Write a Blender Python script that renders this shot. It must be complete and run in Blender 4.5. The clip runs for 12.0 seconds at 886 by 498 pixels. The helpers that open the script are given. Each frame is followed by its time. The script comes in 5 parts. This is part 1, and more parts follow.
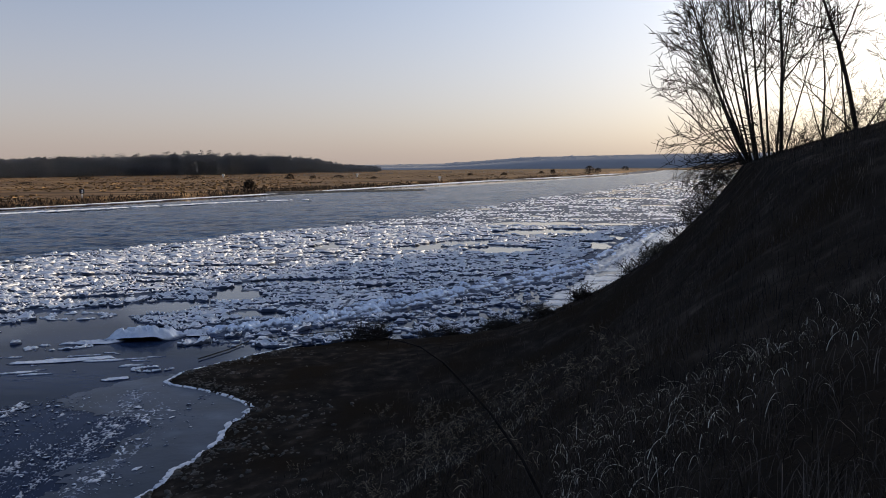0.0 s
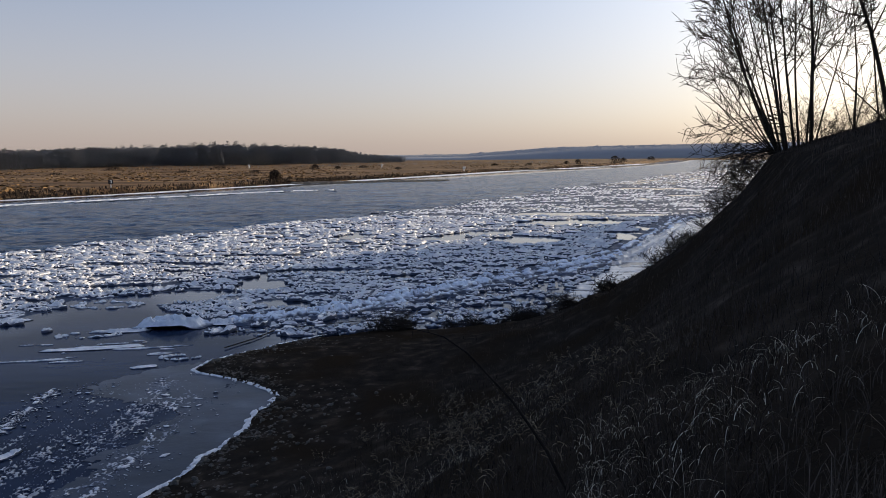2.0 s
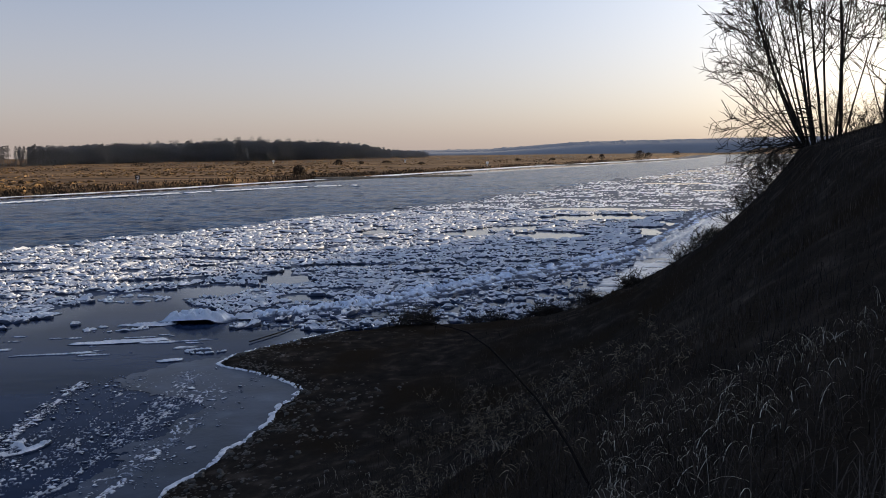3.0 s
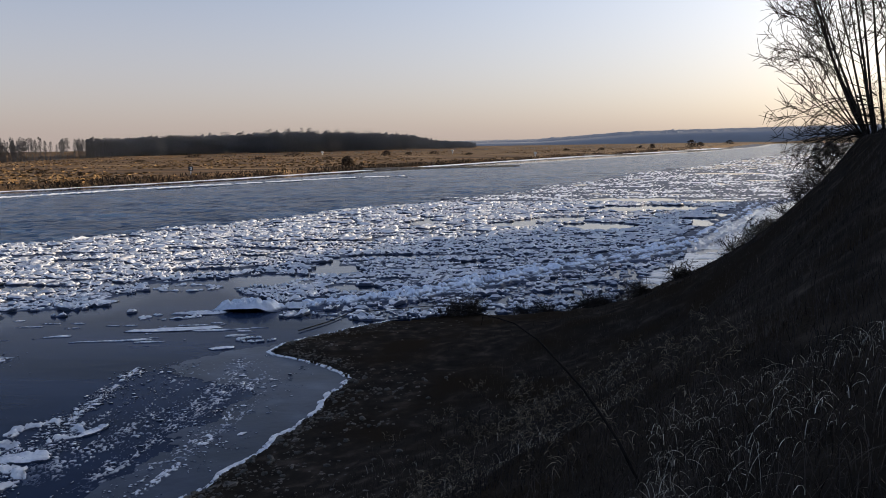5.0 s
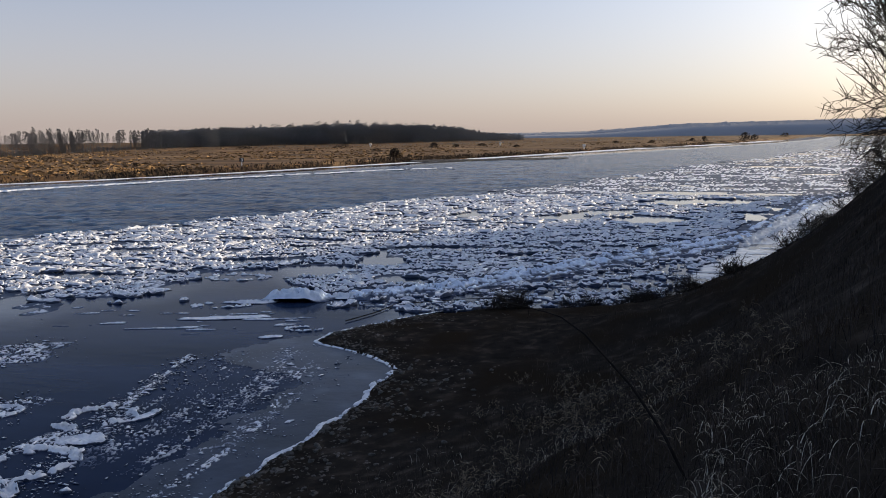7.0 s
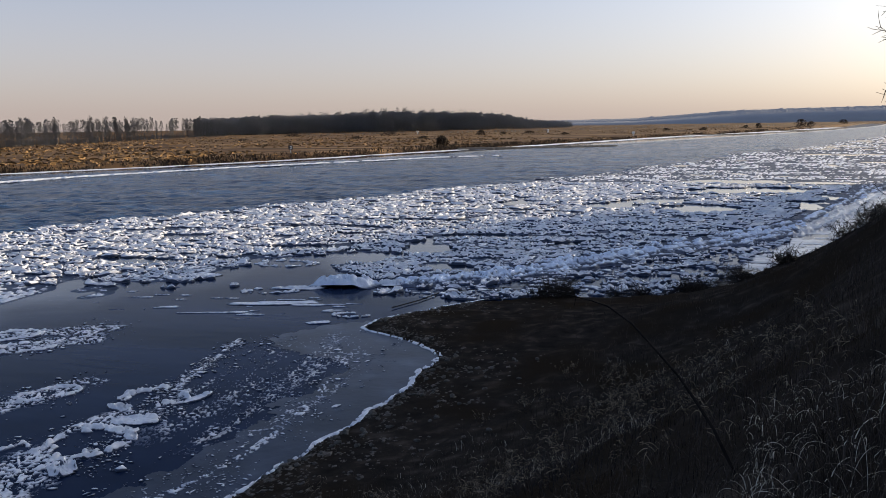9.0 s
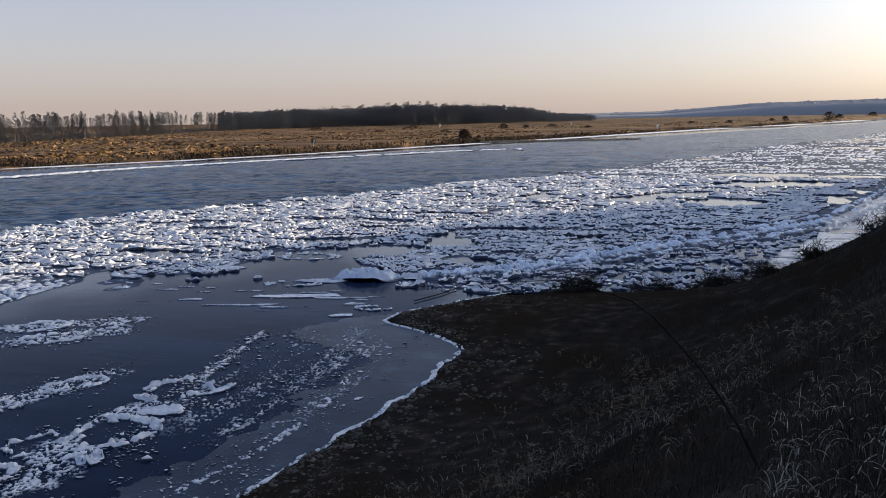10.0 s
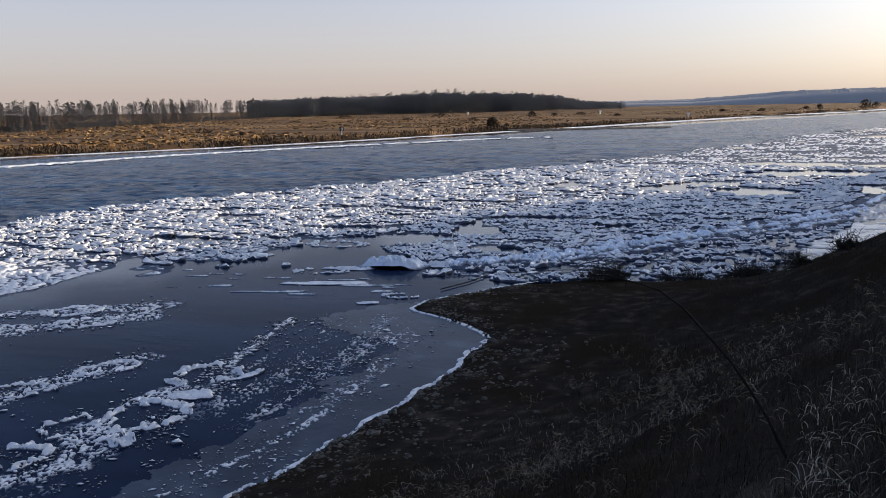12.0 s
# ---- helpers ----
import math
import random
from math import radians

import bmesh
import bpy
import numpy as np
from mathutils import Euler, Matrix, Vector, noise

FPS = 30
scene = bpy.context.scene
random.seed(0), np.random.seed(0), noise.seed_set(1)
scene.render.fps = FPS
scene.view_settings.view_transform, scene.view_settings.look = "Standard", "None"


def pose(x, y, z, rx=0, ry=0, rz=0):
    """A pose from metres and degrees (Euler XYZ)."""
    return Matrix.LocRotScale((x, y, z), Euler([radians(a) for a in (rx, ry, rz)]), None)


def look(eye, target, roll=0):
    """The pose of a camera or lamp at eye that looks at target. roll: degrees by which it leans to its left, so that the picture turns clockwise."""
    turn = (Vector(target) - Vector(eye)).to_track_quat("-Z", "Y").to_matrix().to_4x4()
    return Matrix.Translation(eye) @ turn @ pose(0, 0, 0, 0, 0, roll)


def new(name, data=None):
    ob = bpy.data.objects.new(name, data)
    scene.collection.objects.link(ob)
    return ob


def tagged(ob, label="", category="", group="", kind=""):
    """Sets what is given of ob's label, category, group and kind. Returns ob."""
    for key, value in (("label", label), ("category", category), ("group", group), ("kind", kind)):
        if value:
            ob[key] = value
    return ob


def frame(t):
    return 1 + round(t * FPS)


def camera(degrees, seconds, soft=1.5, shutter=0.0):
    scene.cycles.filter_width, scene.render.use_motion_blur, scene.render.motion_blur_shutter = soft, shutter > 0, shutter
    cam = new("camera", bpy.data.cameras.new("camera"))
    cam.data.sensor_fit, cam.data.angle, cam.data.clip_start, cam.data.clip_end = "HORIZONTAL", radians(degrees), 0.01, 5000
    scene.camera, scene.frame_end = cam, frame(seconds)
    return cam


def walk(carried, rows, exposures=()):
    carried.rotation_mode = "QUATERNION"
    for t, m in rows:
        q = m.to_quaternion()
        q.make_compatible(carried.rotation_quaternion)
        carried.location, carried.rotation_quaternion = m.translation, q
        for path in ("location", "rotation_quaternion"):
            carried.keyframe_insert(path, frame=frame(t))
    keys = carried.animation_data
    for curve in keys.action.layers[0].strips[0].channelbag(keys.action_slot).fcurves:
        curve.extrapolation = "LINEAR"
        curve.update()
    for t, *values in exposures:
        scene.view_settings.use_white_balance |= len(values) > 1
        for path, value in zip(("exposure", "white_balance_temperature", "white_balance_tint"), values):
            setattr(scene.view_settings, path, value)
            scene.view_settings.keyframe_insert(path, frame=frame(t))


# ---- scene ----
cam = camera(59.1, 12.0, soft=0.6)
EYE = 9.0
# seconds, yaw, pitch, roll: a slow pan by hand from one spot on the slope
ROWS = [
    (0, -0.00, -5.95, -0.41), (0.5, 0.19, -6.10, -0.41), (1, 0.54, -6.25, -0.39), (1.5, 1.07, -6.45, -0.42),
    (2, 1.79, -6.64, -0.48), (2.5, 2.59, -6.83, -0.56), (3, 3.49, -6.98, -0.61), (5, 6.99, -7.62, -0.87),
    (5.5, 7.85, -7.76, -0.88), (6, 8.74, -7.88, -0.86), (6.5, 9.58, -8.00, -0.81), (7, 10.44, -8.14, -0.77),
    (9, 13.88, -8.99, -0.87), (9.5, 14.73, -9.21, -0.93), (10, 15.53, -9.44, -0.98), (10.5, 16.22, -9.67, -1.01),
    (11, 16.85, -9.93, -1.02), (11.5, 17.29, -10.14, -1.02), (12, 17.56, -10.26, -0.98),
]
walk(cam, [(t, pose(0, 0, EYE, 90 + pitch, 0, yaw) @ pose(0, 0, 0, 0, 0, roll)) for t, yaw, pitch, roll in ROWS],
     exposures=((0, 0.98, 7950, 8.5), (5, 1.08, 7950, 8.5), (9, 1.18, 7950, 8.5), (12, 1.28, 7950, 8.5)))

# ---- light: a low winter sun ahead and to the right, behind the wooded bluff ----
SUN_AZ, SUN_EL = 57.0, 9.5
world = bpy.data.worlds.new("winter_sky")
scene.world = world
world.use_nodes = True
wn = world.node_tree
wn.nodes.clear()
sky = wn.nodes.new("ShaderNodeTexSky")
sky.sky_type = 'NISHITA'
sky.sun_disc = False
sky.sun_elevation = radians(SUN_EL)
sky.sun_rotation = radians(SUN_AZ)
sky.altitude = 0
sky.air_density = 0.6
sky.dust_density = 3.2
sky.ozone_density = 3.0
bg = wn.nodes.new("ShaderNodeBackground")
bg.inputs["Strength"].default_value = 0.150
wo = wn.nodes.new("ShaderNodeOutputWorld")
veil = wn.nodes.new("ShaderNodeMix")          # winter haze: thick towards the horizon, thin overhead
veil.data_type = 'RGBA'
veil.inputs["B"].default_value = (2.2, 1.96, 2.16, 1)
way_up = wn.nodes.new("ShaderNodeTexCoord")
height = wn.nodes.new("ShaderNodeSeparateXYZ")
haze = wn.nodes.new("ShaderNodeMapRange")
haze.interpolation_type = 'SMOOTHSTEP'
haze.inputs["From Min"].default_value, haze.inputs["From Max"].default_value = -0.02, 0.34
haze.inputs["To Min"].default_value, haze.inputs["To Max"].default_value = 0.58, 0.08
wn.links.new(way_up.outputs["Generated"], height.inputs[0])
wn.links.new(height.outputs["Z"], haze.inputs["Value"])
wn.links.new(haze.outputs[0], veil.inputs["Factor"])
wn.links.new(sky.outputs[0], veil.inputs["A"])
wn.links.new(veil.outputs["Result"], bg.inputs["Color"])
wn.links.new(bg.outputs[0], wo.inputs["Surface"])

sun_data = bpy.data.lights.new("sun", 'SUN')
sun_data.energy = 3.4
sun_data.angle = radians(0.6)
sun_data.color = (1.0, 0.86, 0.7)
sun = new("sun", sun_data)
sun_way = Vector((math.sin(radians(SUN_AZ)) * math.cos(radians(SUN_EL)), math.cos(radians(SUN_AZ)) * math.cos(radians(SUN_EL)), math.sin(radians(SUN_EL))))
sun.matrix_world = look(sun_way * 60, (0, 0, 0))


# ---- materials ----
def material(name, stops, scale=1.0, detail=6.0, rough=0.85, bump=0.3, bump_scale=8.0, bump_dist=0.02, spec=0.3, metal=0.0,
             second=None, second_scale=0.15, stretch=(1, 1, 1), per_island=0.0, coat=0.0):
    """Colour ramp over noise in world metres, a second, larger noise that stains it, and a fine relief."""
    m = bpy.data.materials.new(name)
    m.use_nodes = True
    nt = m.node_tree
    n, l = nt.nodes, nt.links
    b = n["Principled BSDF"]
    geo = n.new("ShaderNodeNewGeometry")
    mp = n.new("ShaderNodeMapping")
    mp.inputs["Scale"].default_value = stretch
    l.new(geo.outputs["Position"], mp.inputs["Vector"])
    t = n.new("ShaderNodeTexNoise")
    t.inputs["Scale"].default_value, t.inputs["Detail"].default_value = scale, detail
    l.new(mp.outputs[0], t.inputs["Vector"])
    r = n.new("ShaderNodeValToRGB")
    while len(r.color_ramp.elements) < len(stops):
        r.color_ramp.elements.new(0.5)
    for e, (p, c) in zip(r.color_ramp.elements, stops):
        e.position, e.color = p, (*c, 1)
    l.new(t.outputs["Fac"], r.inputs["Fac"])
    out = r.outputs["Color"]
    if second:
        t2 = n.new("ShaderNodeTexNoise")
        t2.inputs["Scale"].default_value, t2.inputs["Detail"].default_value = second_scale, 4.0
        l.new(mp.outputs[0], t2.inputs["Vector"])
        r2 = n.new("ShaderNodeValToRGB")
        r2.color_ramp.elements[0].position, r2.color_ramp.elements[1].position = 0.45, 0.62
        l.new(t2.outputs["Fac"], r2.inputs["Fac"])
        mx = n.new("ShaderNodeMix")
        mx.data_type = 'RGBA'
        l.new(r2.outputs["Color"], mx.inputs["Factor"])
        l.new(out, mx.inputs["A"])
        mx.inputs["B"].default_value = (*second, 1)
        out = mx.outputs["Result"]
    if per_island:
        hs = n.new("ShaderNodeHueSaturation")
        ma = n.new("ShaderNodeMapRange")
        ma.inputs["To Min"].default_value, ma.inputs["To Max"].default_value = 1 - per_island, 1 + per_island
        l.new(geo.outputs["Random Per Island"], ma.inputs["Value"])
        l.new(ma.outputs[0], hs.inputs["Value"])
        l.new(out, hs.inputs["Color"])
        out = hs.outputs["Color"]
    l.new(out, b.inputs["Base Color"])
    b.inputs["Roughness"].default_value = rough
    b.inputs["Specular IOR Level"].default_value = spec
    b.inputs["Metallic"].default_value = metal
    if bump:
        t3 = n.new("ShaderNodeTexNoise")
        t3.inputs["Scale"].default_value, t3.inputs["Detail"].default_value = bump_scale, 5.0
        l.new(mp.outputs[0], t3.inputs["Vector"])
        bp = n.new("ShaderNodeBump")
        bp.inputs["Strength"].default_value, bp.inputs["Distance"].default_value = bump, bump_dist
        l.new(t3.outputs["Fac"], bp.inputs["Height"])
        l.new(bp.outputs[0], b.inputs["Normal"])
    return m


def as_canopy(m):
    """Far-off twigs blend into one even canopy: shade them by an upright normal instead of each twig's own."""
    up = m.node_tree.nodes.new("ShaderNodeCombineXYZ")
    up.inputs[2].default_value = 1.0
    m.node_tree.links.new(up.outputs[0], m.node_tree.nodes["Principled BSDF"].inputs["Normal"])


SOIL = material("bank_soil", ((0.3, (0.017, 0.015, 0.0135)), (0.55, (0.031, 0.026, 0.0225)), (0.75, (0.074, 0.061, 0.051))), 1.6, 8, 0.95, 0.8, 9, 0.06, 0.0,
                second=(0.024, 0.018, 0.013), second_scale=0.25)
MEADOW = material("dry_meadow", ((0.3, (0.085, 0.050, 0.028)), (0.5, (0.165, 0.098, 0.050)), (0.68, (0.26, 0.165, 0.088))), 0.09, 8, 0.95, 0.6, 0.6, 0.3, 0.1,
                  second=(0.055, 0.032, 0.020), second_scale=0.06, stretch=(0.3, 1.1, 1))
BED = material("river_bed", ((0.3, (0.03, 0.03, 0.025)), (0.7, (0.07, 0.065, 0.05))), 0.8, 5, 0.9, 0.4)
BARK = material("wet_bark", ((0.3, (0.015, 0.013, 0.011)), (0.7, (0.045, 0.036, 0.03))), 6, 6, 0.9, 0.6, 30, 0.01, 0.2, stretch=(1, 1, 0.25))
REED = material("dry_reed", ((0.3, (0.085, 0.050, 0.026)), (0.7, (0.19, 0.122, 0.064))), 0.2, 4, 0.9, 0, spec=0.1, per_island=0.5)
SHOOT = material("black_bramble", ((0.3, (0.006, 0.005, 0.005)), (0.7, (0.016, 0.012, 0.011))), 9, 4, 0.8, 0.3, 60, 0.002, 0.1)
TWIG = material("bare_twig", ((0.3, (0.010, 0.008, 0.007)), (0.7, (0.026, 0.020, 0.016))), 3, 3, 0.85, 0, spec=0.2)
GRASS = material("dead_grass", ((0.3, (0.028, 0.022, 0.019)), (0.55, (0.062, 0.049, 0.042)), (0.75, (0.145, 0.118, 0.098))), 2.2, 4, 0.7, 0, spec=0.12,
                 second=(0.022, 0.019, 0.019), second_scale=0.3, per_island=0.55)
MUD = material("frozen_mud", ((0.3, (0.020, 0.016, 0.013)), (0.7, (0.085, 0.070, 0.058))), 4, 6, 0.6, 0.5, 20, 0.01, 0.4, per_island=0.6)
PLUME = material("seed_plume", ((0.3, (0.11, 0.088, 0.064)), (0.7, (0.29, 0.24, 0.18))), 3, 4, 0.7, 0, spec=0.2, per_island=0.5)
STRAW = material("pale_straw", ((0.3, (0.30, 0.27, 0.22)), (0.7, (0.58, 0.54, 0.46))), 2.2, 4, 0.45, 0, spec=0.5, per_island=0.5)
STONE = material("wet_stone", ((0.3, (0.025, 0.024, 0.022)), (0.7, (0.085, 0.08, 0.072))), 5, 6, 0.7, 0.5, 20, 0.01, 0.4)
BRUSH = material("meadow_brush", ((0.3, (0.03, 0.024, 0.02)), (0.7, (0.075, 0.055, 0.04))), 0.5, 4, 0.95, 0, spec=0.1, per_island=0.4)
WHITE = material("white_paint", ((0.3, (0.7, 0.7, 0.68)), (0.7, (0.82, 0.82, 0.8))), 3, 4, 0.5, 0)
BLACK = material("dark_board", ((0.3, (0.015, 0.015, 0.018)), (0.7, (0.035, 0.035, 0.04))), 3, 4, 0.5, 0)
# pale base colour adds the bright sky mirrored along the bank
SHORE_ICE = material("shore_ice", ((0.3, (0.30, 0.31, 0.34)), (0.6, (0.55, 0.55, 0.57))), 0.5, 6, 0.22, 0.25, 4, 0.02, 0.6, stretch=(1, 1.6, 1))
SHEET = material("thin_ice", ((0.3, (0.022, 0.033, 0.06)), (0.55, (0.042, 0.058, 0.095)), (0.75, (0.09, 0.115, 0.16))), 0.7, 8, 0.3, 0.4, 3, 0.02, 0.12,
                 second=(0.02, 0.03, 0.05), second_scale=0.3)
# pale grey base colour holds the haze over the far pines
HAZY_PINES = material("pine_woods", ((0.3, (0.25, 0.255, 0.27)), (0.7, (0.28, 0.285, 0.30))), 0.01, 4, 0.95, 0, spec=0.0, per_island=0.1)
as_canopy(HAZY_PINES)
# base colour raised to mid-grey for the haze in front of it
HAZY_WOODS = material("hazy_winter_woods", ((0.3, (0.15, 0.15, 0.16)), (0.7, (0.23, 0.23, 0.24))), 0.02, 4, 0.95, 0, spec=0.0, per_island=0.15)
as_canopy(HAZY_WOODS)
# distance haze is mixed into this blue-grey base colour
HAZY_HILLS = material("hazed_distant_woods", ((0.3, (0.31, 0.32, 0.345)), (0.7, (0.345, 0.355, 0.38))), 0.012, 5, 1.0, 0, spec=0.0)


def water_material(name, kinds, ripple):
    """kinds: calm, slack and choppy water, each (specular, roughness, wave, deep colour, pale colour), blended by the mesh's attributes."""
    m = bpy.data.materials.new(name)
    m.use_nodes = True
    n, l = m.node_tree.nodes, m.node_tree.links
    b = n["Principled BSDF"]
    geo = n.new("ShaderNodeNewGeometry")
    mp = n.new("ShaderNodeMapping")
    mp.inputs["Rotation"].default_value = (0, 0, radians(20))
    mp.inputs["Scale"].default_value = (0.5, 1.3, 1)
    l.new(geo.outputs["Position"], mp.inputs["Vector"])
    shares = []
    for key in ("slack", "chop"):
        at = n.new("ShaderNodeAttribute")
        at.attribute_name = key
        shares.append(at.outputs["Fac"])

    def blend(values, kind):
        mixes = []
        for s in shares:
            x = n.new("ShaderNodeMix")
            x.data_type = kind
            l.new(s, x.inputs["Factor"])
            mixes.append(x)
        pick = (lambda v: (*v, 1)) if kind == 'RGBA' else (lambda v: v)
        slot = {'RGBA': 6, 'FLOAT': 2}[kind]
        mixes[0].inputs[slot].default_value, mixes[0].inputs[slot + 1].default_value = pick(values[0]), pick(values[1])
        out = {'RGBA': 2, 'FLOAT': 0}[kind]
        l.new(mixes[0].outputs[out], mixes[1].inputs[slot])
        mixes[1].inputs[slot + 1].default_value = pick(values[2])
        return mixes[1].outputs[out]

    spec, rough, wave = (blend([k[i] for k in kinds], 'FLOAT') for i in range(3))
    deep, pale = (blend([k[i] for k in kinds], 'RGBA') for i in (3, 4))
    t = n.new("ShaderNodeTexNoise")
    t.inputs["Scale"].default_value, t.inputs["Detail"].default_value = 0.17, 8
    l.new(mp.outputs[0], t.inputs["Vector"])
    r = n.new("ShaderNodeMapRange")
    r.inputs["From Min"].default_value, r.inputs["From Max"].default_value = 0.35, 0.7
    l.new(t.outputs["Fac"], r.inputs["Value"])
    mx = n.new("ShaderNodeMix")
    mx.data_type = 'RGBA'
    l.new(r.outputs[0], mx.inputs["Factor"])
    l.new(deep, mx.inputs[6])
    l.new(pale, mx.inputs[7])
    l.new(mx.outputs[2], b.inputs["Base Color"])
    l.new(rough, b.inputs["Roughness"])
    b.inputs["IOR"].default_value = 1.33
    l.new(spec, b.inputs["Specular IOR Level"])
    w = n.new("ShaderNodeTexNoise")
    w.inputs["Scale"].default_value, w.inputs["Detail"].default_value = ripple, 5
    l.new(mp.outputs[0], w.inputs["Vector"])
    bp = n.new("ShaderNodeBump")
    bp.inputs["Strength"].default_value = 0.8
    l.new(wave, bp.inputs["Distance"])
    l.new(w.outputs["Fac"], bp.inputs["Height"])
    l.new(bp.outputs[0], b.inputs["Normal"])
    return m


RIVER = water_material("river_water", ((0.7, 0.06, 0.010, (0.005, 0.012, 0.03), (0.014, 0.028, 0.06)), (0.05, 0.14, 0.014, (0.005, 0.013, 0.036), (0.018, 0.036, 0.088)),
                                       (0.045, 0.18, 0.30, (0.002, 0.012, 0.040), (0.030, 0.080, 0.170))), 1.2)


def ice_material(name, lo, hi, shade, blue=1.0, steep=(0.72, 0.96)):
    """Snow-topped ice, with shade painted dark blue down its steep sides and waterline."""
    m = bpy.data.materials.new(name)
    m.use_nodes = True
    n, l = m.node_tree.nodes, m.node_tree.links
    b = n["Principled BSDF"]
    geo = n.new("ShaderNodeNewGeometry")

    def tex(scale, detail):
        t = n.new("ShaderNodeTexNoise")
        t.inputs["Scale"].default_value, t.inputs["Detail"].default_value = scale, detail
        l.new(geo.outputs["Position"], t.inputs["Vector"])
        return t.outputs["Fac"]

    def ramp(fac, *stops):
        r = n.new("ShaderNodeValToRGB")
        while len(r.color_ramp.elements) < len(stops):
            r.color_ramp.elements.new(0.5)
        for e, (p, c) in zip(r.color_ramp.elements, stops):
            e.position, e.color = p, (*c, 1)
        l.new(fac, r.inputs["Fac"])
        return r.outputs["Color"]

    def calc(op, a, c):
        k = n.new("ShaderNodeMath")
        k.operation = op
        for i, v in enumerate((a, c)):
            if isinstance(v, (int, float)):
                k.inputs[i].default_value = v
            else:
                l.new(v, k.inputs[i])
        return k.outputs[0]

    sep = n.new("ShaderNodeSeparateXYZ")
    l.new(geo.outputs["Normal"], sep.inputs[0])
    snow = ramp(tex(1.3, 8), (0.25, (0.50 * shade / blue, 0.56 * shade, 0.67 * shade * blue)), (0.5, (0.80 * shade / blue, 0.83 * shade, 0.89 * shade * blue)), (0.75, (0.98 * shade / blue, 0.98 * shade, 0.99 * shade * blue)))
    # dark blue that stands in for shade on fronts and in gaps
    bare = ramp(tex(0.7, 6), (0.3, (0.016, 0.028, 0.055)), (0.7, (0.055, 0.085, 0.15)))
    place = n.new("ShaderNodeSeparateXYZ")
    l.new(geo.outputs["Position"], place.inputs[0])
    # the painted shade gathers low down and on steep faces
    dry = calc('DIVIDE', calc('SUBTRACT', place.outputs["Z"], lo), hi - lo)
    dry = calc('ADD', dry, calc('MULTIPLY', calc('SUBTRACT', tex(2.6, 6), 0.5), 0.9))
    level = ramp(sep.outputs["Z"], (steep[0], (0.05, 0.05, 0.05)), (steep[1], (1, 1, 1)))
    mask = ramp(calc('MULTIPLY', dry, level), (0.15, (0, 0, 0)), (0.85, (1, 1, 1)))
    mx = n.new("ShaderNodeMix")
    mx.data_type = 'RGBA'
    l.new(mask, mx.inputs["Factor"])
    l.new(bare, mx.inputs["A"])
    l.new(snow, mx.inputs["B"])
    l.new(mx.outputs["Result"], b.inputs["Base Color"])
    rg = n.new("ShaderNodeMapRange")
    rg.inputs["To Min"].default_value, rg.inputs["To Max"].default_value = 0.65, 0.5
    l.new(mask, rg.inputs["Value"])
    l.new(rg.outputs[0], b.inputs["Roughness"])
    b.inputs["Specular IOR Level"].default_value = 0.3
    bp = n.new("ShaderNodeBump")
    bp.inputs["Strength"].default_value, bp.inputs["Distance"].default_value = 0.6, 0.05
    l.new(tex(8, 5), bp.inputs["Height"])
    l.new(bp.outputs[0], b.inputs["Normal"])
    return m


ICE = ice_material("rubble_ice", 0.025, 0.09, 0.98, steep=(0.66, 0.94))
# ridge ice: its blue and dark hollows paint the shade it lies in
SHADED_RIDGE = ice_material("shaded_ridge_ice", 0.09, 0.25, 0.97, 1.12, steep=(0.5, 0.9))
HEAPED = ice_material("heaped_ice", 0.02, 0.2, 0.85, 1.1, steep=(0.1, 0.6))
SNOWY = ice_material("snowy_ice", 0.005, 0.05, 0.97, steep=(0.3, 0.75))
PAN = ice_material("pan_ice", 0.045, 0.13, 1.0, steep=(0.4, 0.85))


# ---- geometry helpers ----
def mesh_from_arrays(name, verts, quads, mat, face_mats=None, smooth=False):
    me = bpy.data.meshes.new(name)
    verts, quads = np.ascontiguousarray(verts, np.float32), np.ascontiguousarray(quads, np.int32)
    k = quads.shape[1]
    me.vertices.add(len(verts))
    me.vertices.foreach_set("co", verts.ravel())
    me.loops.add(quads.size)
    me.loops.foreach_set("vertex_index", quads.ravel())
    me.polygons.add(len(quads))
    me.polygons.foreach_set("loop_start", np.arange(0, quads.size, k, dtype=np.int32))
    for m in (mat if isinstance(mat, (list, tuple)) else [mat]):
        me.materials.append(m)
    if face_mats is not None:
        me.polygons.foreach_set("material_index", np.ascontiguousarray(face_mats, np.int32))
    me.polygons.foreach_set("use_smooth", np.full(len(quads), smooth))
    me.update(calc_edges=True)
    me.validate()
    return me


def grid_quads(rows, cols, wrap=False):
    i, j = np.meshgrid(np.arange(rows - 1), np.arange(cols if wrap else cols - 1), indexing="ij")
    a, b = i * cols + j, i * cols + (j + 1) % cols
    return np.stack([a, b, b + cols, a + cols], -1).reshape(-1, 4)


def lattice(ix, iy, seed):
    n = (ix.astype(np.int64) * 374761393 + iy.astype(np.int64) * 668265263 + seed * 144269504) & 0x7fffffff
    n = ((n ^ (n >> 13)) * 1274126177) & 0x7fffffff
    return ((n ^ (n >> 16)) & 0xffff) / 65535.0


def vnoise(x, y, seed=0):
    ix, iy = np.floor(x), np.floor(y)
    fx, fy = x - ix, y - iy
    fx, fy = fx * fx * (3 - 2 * fx), fy * fy * (3 - 2 * fy)
    a, b = lattice(ix, iy, seed), lattice(ix + 1, iy, seed)
    c, d = lattice(ix, iy + 1, seed), lattice(ix + 1, iy + 1, seed)
    return (a * (1 - fx) + b * fx) * (1 - fy) + (c * (1 - fx) + d * fx) * fy


